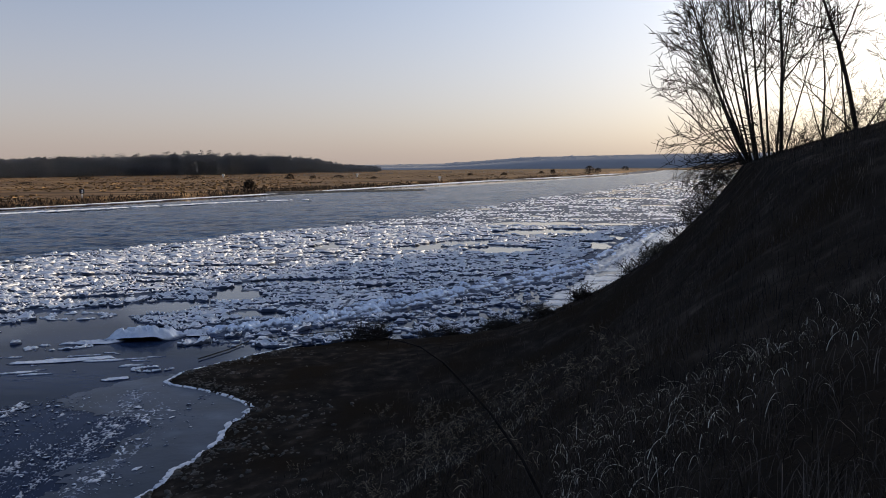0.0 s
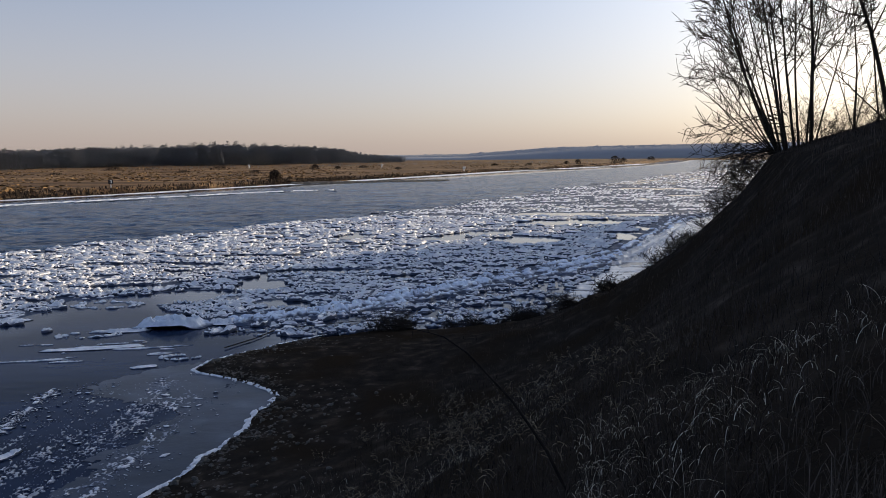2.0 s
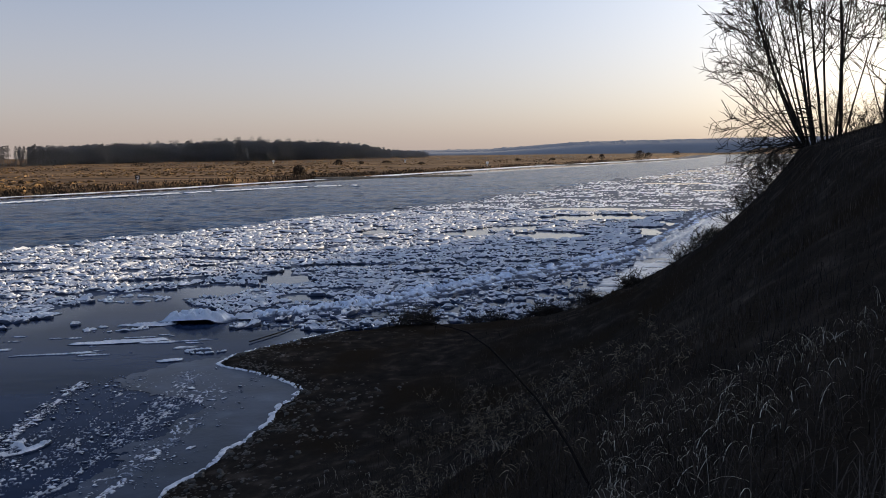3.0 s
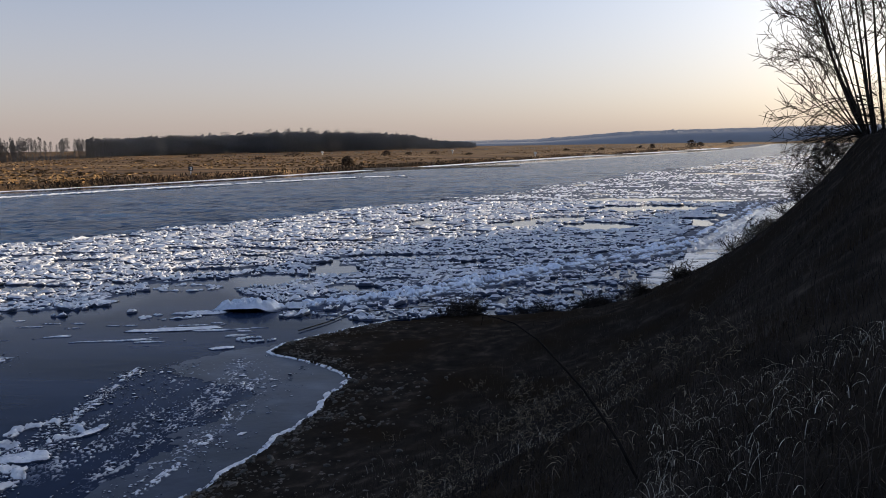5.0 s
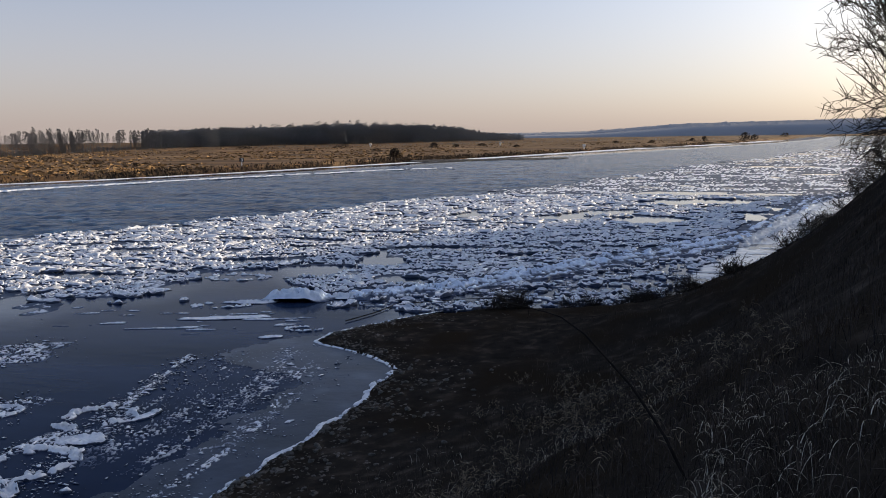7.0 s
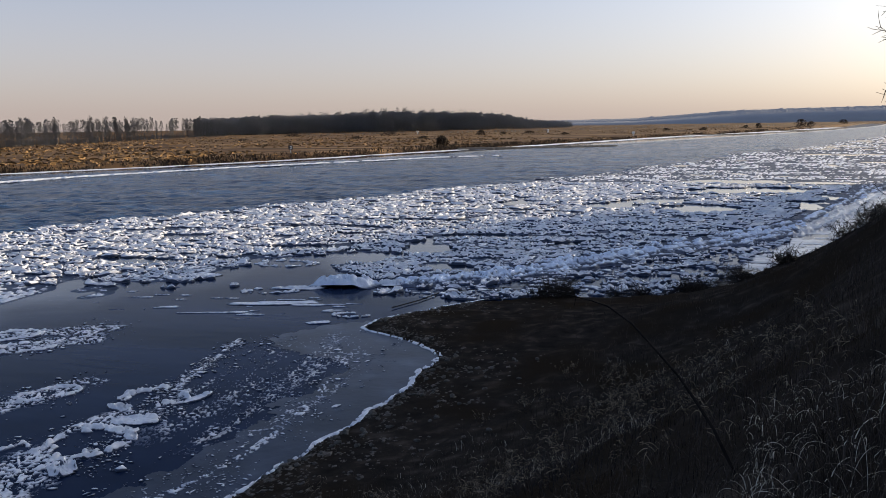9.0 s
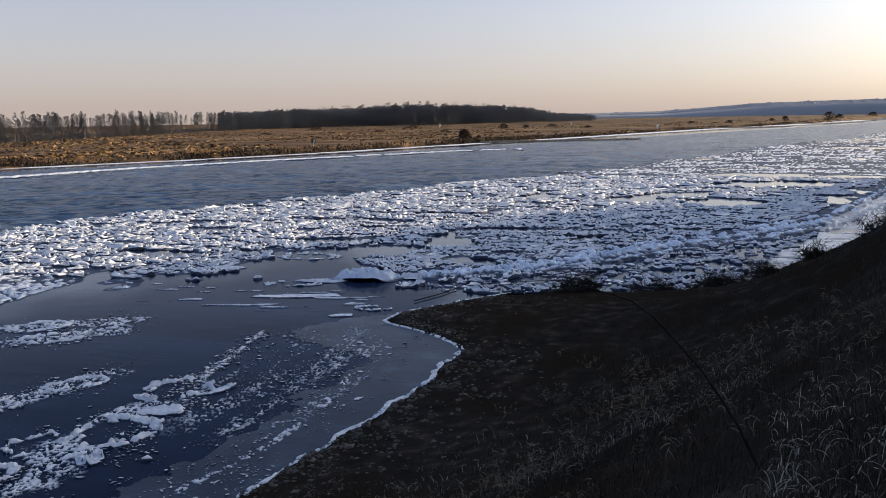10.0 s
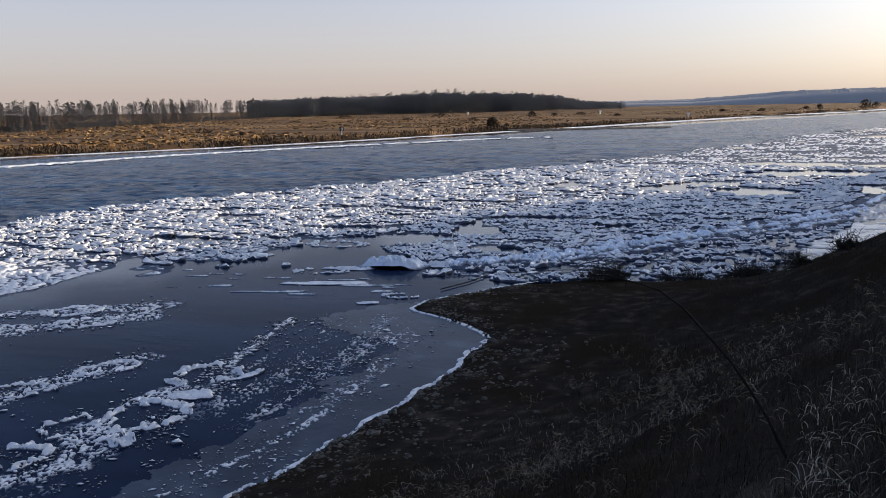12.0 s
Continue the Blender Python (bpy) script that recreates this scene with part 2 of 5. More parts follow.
def fbm(x, y, octaves=4, seed=0):
    total, amp, norm = 0.0, 1.0, 0.0
    for k in range(octaves):
        total, norm = total + amp * vnoise(x, y, seed + 17 * k), norm + amp
        x, y, amp = x * 2.03 + 11.3, y * 2.03 - 7.7, amp * 0.5
    return total / norm


def cells(x, y, seed=0):
    """Distance to the nearest and second nearest scattered point, and the nearest one's random number."""
    ix, iy = np.floor(x), np.floor(y)
    f1, f2, who = np.full(x.shape, 9.0), np.full(x.shape, 9.0), np.zeros(x.shape)
    for dx in (-1, 0, 1):
        for dy in (-1, 0, 1):
            cx, cy = ix + dx, iy + dy
            d = np.hypot(cx + lattice(cx, cy, seed) - x, cy + lattice(cx, cy, seed + 5) - y)
            near = d < f1
            f2 = np.where(near, f1, np.minimum(f2, d))
            who = np.where(near, lattice(cx, cy, seed + 9), who)
            f1 = np.where(near, d, f1)
    return f1, f2, who


def smooth(lo, hi, v):
    v = np.clip((v - lo) / (hi - lo), 0, 1)
    return v * v * (3 - 2 * v)


# ---- the land ----
SHORE_Y = (-300, -60, 0, 10, 15, 19, 24, 28, 29.5, 31, 32.4, 34.5, 36.6, 37.8, 39.0, 39.8, 40.1, 40.5, 41.4, 43.3, 46.3, 49.6, 53.5, 57.7, 75, 107, 160, 300, 500, 700, 1000, 1800)
SHORE_X = (-60, -22, -13, -11.4, -10, -8.8, -7.7, -7.3, -7.9, -9.6, -11.8, -11.3, -9.7, -8.5, -7.3, -4.5, -1.7, 1.0, 2.95, 4.45, 5.9, 7.5, 9.65, 12.0, 20, 33, 62, 140, 235, 330, 450, 700)
CREST_Y = (-300, -60, 0, 20, 30, 38, 43, 48, 56, 75, 107, 160, 300, 500, 700, 1000, 1800)
CREST_X = (-40, -5, 3.4, 8.9, 12.1, 14.6, 16.4, 19.8, 26.5, 42, 62, 95, 180, 280, 380, 510, 770)
FAR_Y = (-400, 0, 60, 100, 145, 170, 205, 245, 290, 340, 505, 685, 1000, 1250, 1700)
FAR_X = (-420, -225, -185, -160, -132, -114, -95, -80, -62, -42, 18, 100, 220, 300, 440)


def bank_height(x, y):
    xs, xc = np.interp(y, SHORE_Y, SHORE_X), np.interp(y, CREST_Y, CREST_X)
    xs = xs + (fbm(x * 0.8, y * 0.8, 3, 3) - 0.5) * 0.9 * smooth(60, 30, y)
    u = (x - xs) / (xc - xs)
    v = np.clip(u, 0, 1)
    p = np.interp(y, (-10, 0, 8, 20, 32, 45, 120), (0.75, 0.8, 1.2, 2.3, 3.4, 3.6, 2.4))
    low = 9.0 * (0.06 * v + 0.94 * v ** p) + 0.14 * smooth(0, 0.025, u) * smooth(0.6, 0.2, u)
    high = 8.0 * (1 - np.exp(-np.maximum(x - xc, 0) * 0.35 / 8.0))
    r = np.hypot(x, y)
    rough = (fbm(x * 0.9, y * 0.9, 4, 21) - 0.5) * 0.28 * smooth(0, 0.25, u) * smooth(0.8, 3.0, r)
    return np.where(u < 0, np.maximum(u * 6, -1.6), low + high + rough)


def land_height(x, y):
    near = bank_height(x, y)
    xf = np.interp(y, FAR_Y, FAR_X)
    d = xf - x
    d = d + (fbm(x * 0.06, y * 0.06, 3, 40) - 0.5) * 5
    plain = 1.35 + (fbm(x * 0.02, y * 0.02, 4, 7) - 0.5) * 0.9 + smooth(500, 1100, np.hypot(x, y)) * 1.0
    far = np.where(d > 0, plain * smooth(-0.3, 3.5, d), np.maximum(d * 0.3, -1.6))
    closed = smooth(1650, 1750, y)
    z = np.where(d > -25, np.maximum(far, -1.6), near)
    return z * (1 - closed) + np.maximum(z, plain) * closed


def build_ground():
    inner = np.arange(-62, 44, 0.3)
    az = np.radians(np.concatenate([inner, np.arange(44, 298, 3.0)]))
    rad = np.concatenate([[0.02, 0.4], np.geomspace(0.8, 4700, 340)])
    A, Rr = np.meshgrid(az, rad)
    X, Y = np.sin(A) * Rr + 0.4, np.cos(A) * Rr - 0.3
    Z = land_height(X, Y)
    q = grid_quads(len(rad), len(az), wrap=True)
    xm, ym, zm = (v.ravel()[q].mean(1) for v in (X, Y, Z))
    far = xm < (np.interp(ym, FAR_Y, FAR_X) + 12)
    mats = np.where(zm < -0.25, 2, np.where(far | (ym > 1640), 1, 0))
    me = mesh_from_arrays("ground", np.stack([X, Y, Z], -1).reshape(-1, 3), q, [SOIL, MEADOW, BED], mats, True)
    tagged(new("ground", me), "dark grassy river bluff and flat tawny winter meadows", "ground", kind="structure")


build_ground()


# ---- river ice ----
def seg_dist(x, y, pts):
    """Distance to a polyline, and how far along it (0 to 1) the nearest point lies."""
    best, along = np.full(x.shape, 1e9), np.zeros(x.shape)
    n = len(pts) - 1
    for k, ((ax, ay), (bx, by)) in enumerate(zip(pts[:-1], pts[1:])):
        t = np.clip(((x - ax) * (bx - ax) + (y - ay) * (by - ay)) / ((bx - ax) ** 2 + (by - ay) ** 2), 0, 1)
        d = np.hypot(x - ax - t * (bx - ax), y - ay - t * (by - ay))
        along = np.where(d < best, (k + t) / n, along)
        best = np.minimum(best, d)
    return best, along


RIDGE = ((-13.6, 42.3), (-12.0, 42.9), (-8.2, 45.2), (-4.2, 49.6), (1.3, 56.2), (7.3, 62.8), (15, 72.5), (22, 89), (32, 115))
# limits of the jammed belt seen from the bluff: azimuth in degrees, distance in metres
BELT_AZ = (-60, -47, -42, -38.5, -34, -29, -26, -18, -15, -8, -1, 4, 12, 15, 25)
BELT_OUT = (70, 76, 81, 84, 88, 90, 95, 100, 110, 121, 150, 190, 306, 450, 800)
INNER_AZ = (-60, -47.8, -43, -39, -35.6, -31, -29, -27.6, -23.4, -21.5, -19, 30)
INNER_R = (43, 44, 46, 46, 49, 50, 52, 55, 57, 50, 45, 30)
LEADS = ((-18.6, 50.5, 3.6, 2.6), (-14.6, 54.8, 2.2, 2.2), (-11.5, 47.6, 2.4, 1.3), (-24, 54, 3.4, 1.5), (-34, 47, 3.5, 1.2), (6.6, 85.3, 4.8, 4.2), (-2.8, 86.6, 3.6, 3.0), (2.5, 93, 4.5, 2.8),
         (15, 108, 9, 5.0), (14, 124, 8, 4.0), (26, 122, 5, 2.2), (-11.3, 62, 4.0, 1.4), (-6.2, 59, 2.4, 1.1), (-30, 66, 4.5, 1.2), (-20, 72, 5, 1.2))
BRANCH = ((-11.63, 36.26), (-10.7, 38.2), (-10.01, 40.52), (-9.2, 40.86), (-7.49, 41.71), (-6.33, 42.28), (-4.83, 42.62), (-4.23, 42.14))
CHAINS = (((-16.4, 29.6), (-15.9, 26.0), (-15.5, 23.4), (-15.8, 21.6), (-15.5, 18.4), (-15.9, 15.8), (-16.2, 13.0)),
          ((-19.2, 23.2), (-19.9, 21.3), (-20.6, 19.6), (-21.2, 17.5)),
          ((-23.0, 28.6), (-24.6, 26.8), (-26.6, 25.4), (-30, 23.5)),
          ((-23.4, 30.3), (-26.6, 28.5), (-31, 26.4)),
          ((-10.9, 28.4), (-10.5, 25.0), (-10.1, 21.2), (-10.5, 18.0), (-11.8, 14.4)))
FAR_LINE = ((-114, 108), (-106, 135), (-89, 168), (-68, 197), (-54, 218), (-40, 226))


def ice_cover(x, y):
    """1 where the belt is closed, 0 in the open leads."""
    lead = smooth(0.78, 0.72, fbm(x * 0.13 + 3, y * 0.10, 3, 80))
    for px, py, rx, ry in LEADS:
        lead = np.minimum(lead, smooth(0.85, 1.12, np.hypot((x - px) / rx, (y - py) / ry) + 0.9 * (fbm(x * 0.5, y * 0.5, 3, 33) - 0.5)))
    return lead


def build_water():
    inner = np.arange(-62, 42, 0.25)
    az = np.concatenate([inner, np.arange(42, 298, 8.0)])
    rad = np.concatenate([[0.1, 6], EYE / np.tan(np.radians(np.arange(30, 7, -0.25))), EYE / np.tan(np.radians(np.arange(7, 0.75, -0.028))), np.geomspace(700, 3300, 30)])
    A, Rr = np.meshgrid(az, rad)
    X, Y = np.sin(np.radians(A)) * Rr, np.cos(np.radians(A)) * Rr
    belt_out = np.interp(A, BELT_AZ, BELT_OUT, left=70, right=800)
    off_shore = X - np.interp(Y, FAR_Y, FAR_X) - np.interp(Y, (100, 300, 500), (5, 16, 36))
    chop = smooth(0.93, 0.99, Rr / belt_out) * smooth(0, 14, off_shore)
    Z = chop * (0.45 * (fbm(X * 0.09, Y * 0.16, 4, 120) - 0.5) + 0.34 * (fbm(X * 0.7, Y * 0.9, 2, 125) - 0.5) - 0.05) * smooth(1500, 500, Rr)
    q = grid_quads(len(rad), len(az), True)
    limit = np.interp(A, INNER_AZ, INNER_R) * (1.02 + 0.12 * (fbm(X * 0.3, Y * 0.3, 3, 15) - 0.5))
    slack = smooth(1.16, 0.88, Rr / limit) * smooth(-7.5, -11, X)
    slack = np.maximum(slack, 0.9 * ice_cover(X, Y) * smooth(36, 44, Rr) * smooth(1.0, 0.9, Rr / belt_out))
    me = mesh_from_arrays("water", np.stack([X, Y, Z], -1).reshape(-1, 3), q, RIVER, None, True)
    for key, value in (("slack", slack), ("chop", chop)):
        me.attributes.new(key, 'FLOAT', 'POINT').data.foreach_set("value", np.ascontiguousarray(value.ravel(), np.float32))
    tagged(new("water", me), "dark half-frozen river water between ice rubble", "river", kind="structure")


build_water()


def calm_strip(x, y):
    """Where smooth ice lies along the bank, coloured pale for the sky it reflects."""
    off = np.interp(y, SHORE_Y, SHORE_X) - x
    return off + 2.2 * (fbm(x * 0.4, y * 0.4, 3, 59) - 0.5) < np.interp(y, (43, 46, 50, 58, 72, 90, 120), (-1.5, -0.2, 1.4, 3.0, 4.2, 4.4, 3))


def ice_height(x, y):
    r, az = np.hypot(x, y), np.degrees(np.arctan2(x, y))
    wob = fbm(x * 0.16, y * 0.16, 4, 60) - 0.5
    r_out, r_in = np.interp(az, BELT_AZ, BELT_OUT), np.interp(az, INNER_AZ, INNER_R)
    belt = smooth(1.03, 0.97, (r * (1 + 0.16 * wob)) / r_out)
    d_ridge, along = seg_dist(x, y, RIDGE)
    side = np.interp(x, [p[0] for p in RIDGE], [p[1] for p in RIDGE]) - y
    by_shore = (side > 0) & (x > -13.5) & (y > 39)
    inner = smooth(-0.7, 0.7, r - r_in + wob * 9)
    body = belt * np.where(by_shore, smooth(-13.5, -10.5, x + wob * 4), np.where((x > -17) & (side > 0), 0, inner))
    # pans and the brash between them
    wx, wy = x + 0.8 * fbm(x * 0.8, y * 0.8, 2, 5), y + 0.8 * fbm(x * 0.8, y * 0.8, 2, 6)
    p1, p2, pan = cells(wx * 0.24, wy * 0.30, 70)
    b1, b2, blk = cells(wx * 0.72, wy * 1.0, 77)
    lumps, fine, grit = fbm(x * 1.1, y * 1.1, 4, 90), fbm(x * 3.4, y * 3.4, 3, 95), fbm(x * 6.5, y * 6.5, 3, 96)
    c1, c2, clod = cells(wx * 1.9, wy * 1.9, 83)
    clods = clod * smooth(0.03, 0.2, c2 - c1)
    crumbs = fbm(x * 13, y * 13, 2, 97)
    gap, pan_edge, rim = smooth(0.20, 0.28, b2 - b1 + 0.35 * (fine - 0.5)), smooth(0.02, 0.06, p2 - p1), smooth(0.34, 0.08, p2 - p1)
    pits = 0.2 + 0.8 * smooth(0.42, 0.54, 0.55 * grit + 0.45 * fine)
    rise = np.interp(r, (55, 150), (0.55, 1.0))
    brash = (0.07 + 0.11 * blk + 0.10 * (fine - 0.45) + 0.06 * (grit - 0.45)) * gap * pits * rise
    sheet = (0.07 + 0.05 * pan + 0.13 * rim * smooth(0.35, 0.6, lumps) + 0.14 * (fine - 0.45)) * pits * rise
    top = np.where(pan > 0.62, sheet * pan_edge, brash)
    open_water = np.maximum(smooth(0.47, 0.40, lumps) * np.where(pan > 0.62, 0.0, 1.0), smooth(0.42, 0.39, fine) * 0.9)
    lead = ice_cover(x, y)
    streak = smooth(0.33, 0.40, fbm(x * 0.16, y * 0.42, 3, 64))
    full = body * lead * (1 - smooth(52, 80, r) * (1 - streak))
    h = -0.12 + (top * (1 - open_water) + 0.12) * full
    h = np.where((body * lead > 0.6) & (r < 260), np.maximum(h, 0.008), h)        # dark floor standing in for the shade between the pieces
    # near the shore the pieces are small and flat, with smooth bright ice along the bank further on
    flat = -0.05 + 0.13 * gap * smooth(0.42, 0.56, fine + 0.25 * (blk - 0.5))
    calm_ice = 0.02 + 0.03 * smooth(0.5, 0.62, fine) - 0.08 * smooth(0.60, 0.66, fbm(x * 0.35 + y * 0.2, y * 1.1, 3, 58))
    h = np.where(by_shore & (d_ridge > 1.5), np.where(calm_strip(x, y), calm_ice, flat * smooth(-13.5, -10.5, x)), h)
    # the pressed-up ridge: two or three low welts side by side
    width = np.interp(along, (0, 0.1, 0.4, 0.8, 1), (1.0, 1.5, 2.2, 2.8, 3.0))
    welt = 0.5 + 0.5 * np.cos(2 * np.pi * (side * 0.62 / (width * 0.75) + 0.9 * (lumps - 0.5)))
    ridge = smooth(1.1, 0.55, d_ridge / width + 0.6 * (lumps - 0.5)) * smooth(0.0, 0.03, along)
    h = np.maximum(h, -0.12 + ridge * np.interp(along, (0, 0.5, 1), (1, 0.95, 0.75)) * (0.14 + 0.11 * welt + (0.12 + 0.18 * welt) * clods + 0.24 * (fine - 0.4) + 0.2 * (grit - 0.4) + 0.06 * (crumbs - 0.45)))
    # strings of rubble in the slack water
    for k, pts in enumerate(CHAINS):
        d, a = seg_dist(x, y, pts)
        w = (0.2, 0.9, 1.1, 0.9, 0.2)[k] + ((1.5 * smooth(0.35, 0.75, a)) if k == 0 else 0)
        s = smooth(1.1, 0.4, d / w + 1.2 * (lumps - 0.5)) * (smooth(0.44, 0.54, fbm(x * 0.9, y * 0.9, 3, 57)) if k == 4 else 1)
        for cx, cy in ((-15.75, 22.2), (-15.35, 18.6), (-16.8, 15.2)):
            s = s * smooth(0.9, 1.25, np.hypot(x - cx, y - cy))
        h = np.maximum(h, -0.02 + s * 0.07 * smooth(0.475, 0.55, 0.3 * fine + 0.7 * crumbs))
    # chips frozen into the cove
    cove = smooth(1.15, 0.75, np.hypot((x + 12.6) / 3.4, (y - 24.5) / 7.0) + 0.5 * wob)
    chips = cove * smooth(0.60, 0.65, 0.3 * fine + 0.7 * fbm(x * 17, y * 11, 2, 97) + 0.5 * (fbm(x * 1.3 - y * 0.12, y * 0.22, 3, 44) - 0.47))
    h = np.maximum(h, -0.02 + 0.05 * chips)
    # long dark-and-light streaks by the point
    streak = smooth(0.68, 0.74, fbm((x * 0.9 + y * 0.25) * 0.5, (y - x * 0.2) * 2.4, 3, 51)) * smooth(1.0, 0.7, np.hypot((x + 21) / 9, (y - 36.5) / 4.5))
    h = np.maximum(h, -0.05 + 0.10 * streak)
    # ice along the far shore
    xf = np.interp(y, FAR_Y, FAR_X)
    fl, _ = seg_dist(x, y, FAR_LINE)
    h = np.maximum(h, -0.05 + 0.3 * smooth(1.3, 0.4, fl / (0.9 + 2.2 * smooth(0.4, 0.75, lumps))))
    h = np.maximum(h, -0.05 + 0.16 * smooth(1.0, 0.6, (x - xf + 8 * wob) / np.interp(y, (100, 250, 400, 700), (4, 7, 15, 26))) * smooth(90, 130, y))
    return h


def build_ice_field():
    az = np.radians(np.arange(-58, 33, 0.09))
    dep = np.radians(np.concatenate([np.arange(30, 14, -0.05), np.arange(14, 2.6, -0.024), np.arange(2.6, 0.5, -0.03)]))
    A, D = np.meshgrid(az, dep)
    rad = EYE / np.tan(D)
    X, Y = np.sin(A) * rad, np.cos(A) * rad
    Z = ice_height(X, Y)
    g = bank_height(X, Y)
    Z = np.maximum(Z, -0.05 + 0.13 * smooth(-0.05, -0.012, g) * smooth(0.34, 0.5, fbm(X * 9, Y * 9, 2, 12) + 0.35 * (fbm(X * 0.8, Y * 0.8, 2, 13) - 0.4)))
    Z = np.maximum(Z, -1)
    q = grid_quads(len(dep), len(az))
    keep = (Z.ravel()[q].max(1) > 0.0) & (g.ravel()[q].max(1) < 0.05) & (X.ravel()[q].min(1) > np.interp(Y.ravel()[q].mean(1), FAR_Y, FAR_X) - 3)
    q = q[keep]
    used, idx = np.unique(q, return_inverse=True)
    v = np.stack([X, Y, Z], -1).reshape(-1, 3)[used]
    xm, ym = X.ravel()[q].mean(1), Y.ravel()[q].mean(1)
    calm = (xm > -13) & (ym > 39) & calm_strip(xm, ym)
    slots = np.where(ym < 38.5, 1, np.where(calm, 3, np.where(seg_dist(xm, ym, RIDGE)[0] < np.interp(ym, (40, 60, 100), (1.7, 3.0, 4.2)), 2, 0)))
    me = mesh_from_arrays("rubble_ice", v, idx.reshape(-1, 4), [ICE, SNOWY, SHADED_RIDGE, SHORE_ICE], slots, True)
    tagged(new("rubble_ice", me), "broken white and bluish ice rubble jammed across the river", "ice", kind="stuff")


build_ice_field()


def build_thin_ice():
    x, y = np.meshgrid(np.arange(-19, -5, 0.06), np.arange(10, 35, 0.06), indexing="ij")
    wob = fbm(x * 0.4, y * 0.4, 4, 19) - 0.5
    edge = np.interp(y, (10, 15, 20, 24, 27, 29.5, 31.5, 33.5, 35), (-13.4, -12, -10.7, -10.2, -11.5, -14.2, -14.8, -12.6, -10)) + wob * 4 + 1.2 * (fbm(x * 2, y * 2, 3, 20) - 0.5)
    q = grid_quads(*x.shape)
    keep = ((x > edge) & (bank_height(x, y) < 0.05)).ravel()[q].all(1)
    used, idx = np.unique(q[keep], return_inverse=True)
    v = np.stack([x, y, np.full(x.shape, 0.014)], -1).reshape(-1, 3)[used]
    me = mesh_from_arrays("thin_ice_sheet", v, idx.reshape(-1, 4), SHEET, None, True)
    tagged(new("thin_ice_sheet", me), "thin grey-blue ice sheet frozen over the cove", "ice", kind="structure")


build_thin_ice()


def ice_floe(at, rx, ry, hollow, seed, label, turn=0.0, height=0.22, tilt=0.0):
    """A floating pan: a lumpy raised rim round a lower middle (hollow 1) or a solid lump (hollow 0)."""
    na, nr = 84, 20
    a, f = np.meshgrid(np.linspace(0, 2 * np.pi, na, endpoint=False), np.linspace(0.02, 1.0, nr))
    out = 1 + 0.30 * (fbm(np.cos(a) * 1.6 + seed, np.sin(a) * 1.6 + seed * 3, 3, 8) - 0.5) * 2
    px, py = np.cos(a) * f * rx * out, np.sin(a) * f * ry * out
    q = min(1, 1.3 / rx)
    n1, n2 = fbm(px * 2.6 + seed * 7, py * 2.6, 3, 4), fbm(px * 8 * q + seed, py * 8 * q, 3, 9)
    n3 = fbm(px * 15 * q + seed, py * 15 * q, 2, 13)
    body = 0.03 + height * (0.1 + 1.15 * smooth(0.3, 0.62, n1) * smooth(0.36, 0.62, n2) + (0.6 if tilt > 0.1 else 0.4) * (n3 - 0.45))
    if tilt > 0.1:        # a rounded heap with a hollow under its near edge
        body = body * 0.9 + 1.2 * height * np.sqrt(np.clip(1 - (0.95 * f) ** 2, 0, 1)) * (0.75 + 0.5 * n1)
    if hollow:
        ring = smooth(0.58, 0.74, f + 0.40 * (n1 - 0.5)) * smooth(0.30, 0.40, n1 + 0.35 * (n2 - 0.5))
        ring = ring * smooth(0.36, 0.50, 0.5 * n2 + 0.5 * n3)
        z = -0.06 + (body + 0.06) * ring * smooth(1.01, 0.95, f)
    else:
        z = body * smooth(1.02, 0.62 if tilt else 0.90, f) + 0.01
    arch = tilt * np.clip(0.3 - 0.7 * py / ry, 0, 1) * smooth(0.75, 0.35, np.abs(px + 0.15 * rx) / rx)
    z = z + arch
    under = np.stack([px[-1] * 0.78, py[-1] * 0.78, arch[-1] * 1.1 - 0.03], -1)
    v = np.vstack([np.stack([px, py, z], -1).reshape(-1, 3), under])
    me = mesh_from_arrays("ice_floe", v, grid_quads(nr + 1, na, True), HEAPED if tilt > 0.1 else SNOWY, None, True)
    ob = new("ice_floe", me)
    ob.matrix_world = pose(at[0], at[1], 0.0, 0, 0, turn)
    tagged(ob, label, "ice floe", "ice floes by the cove")


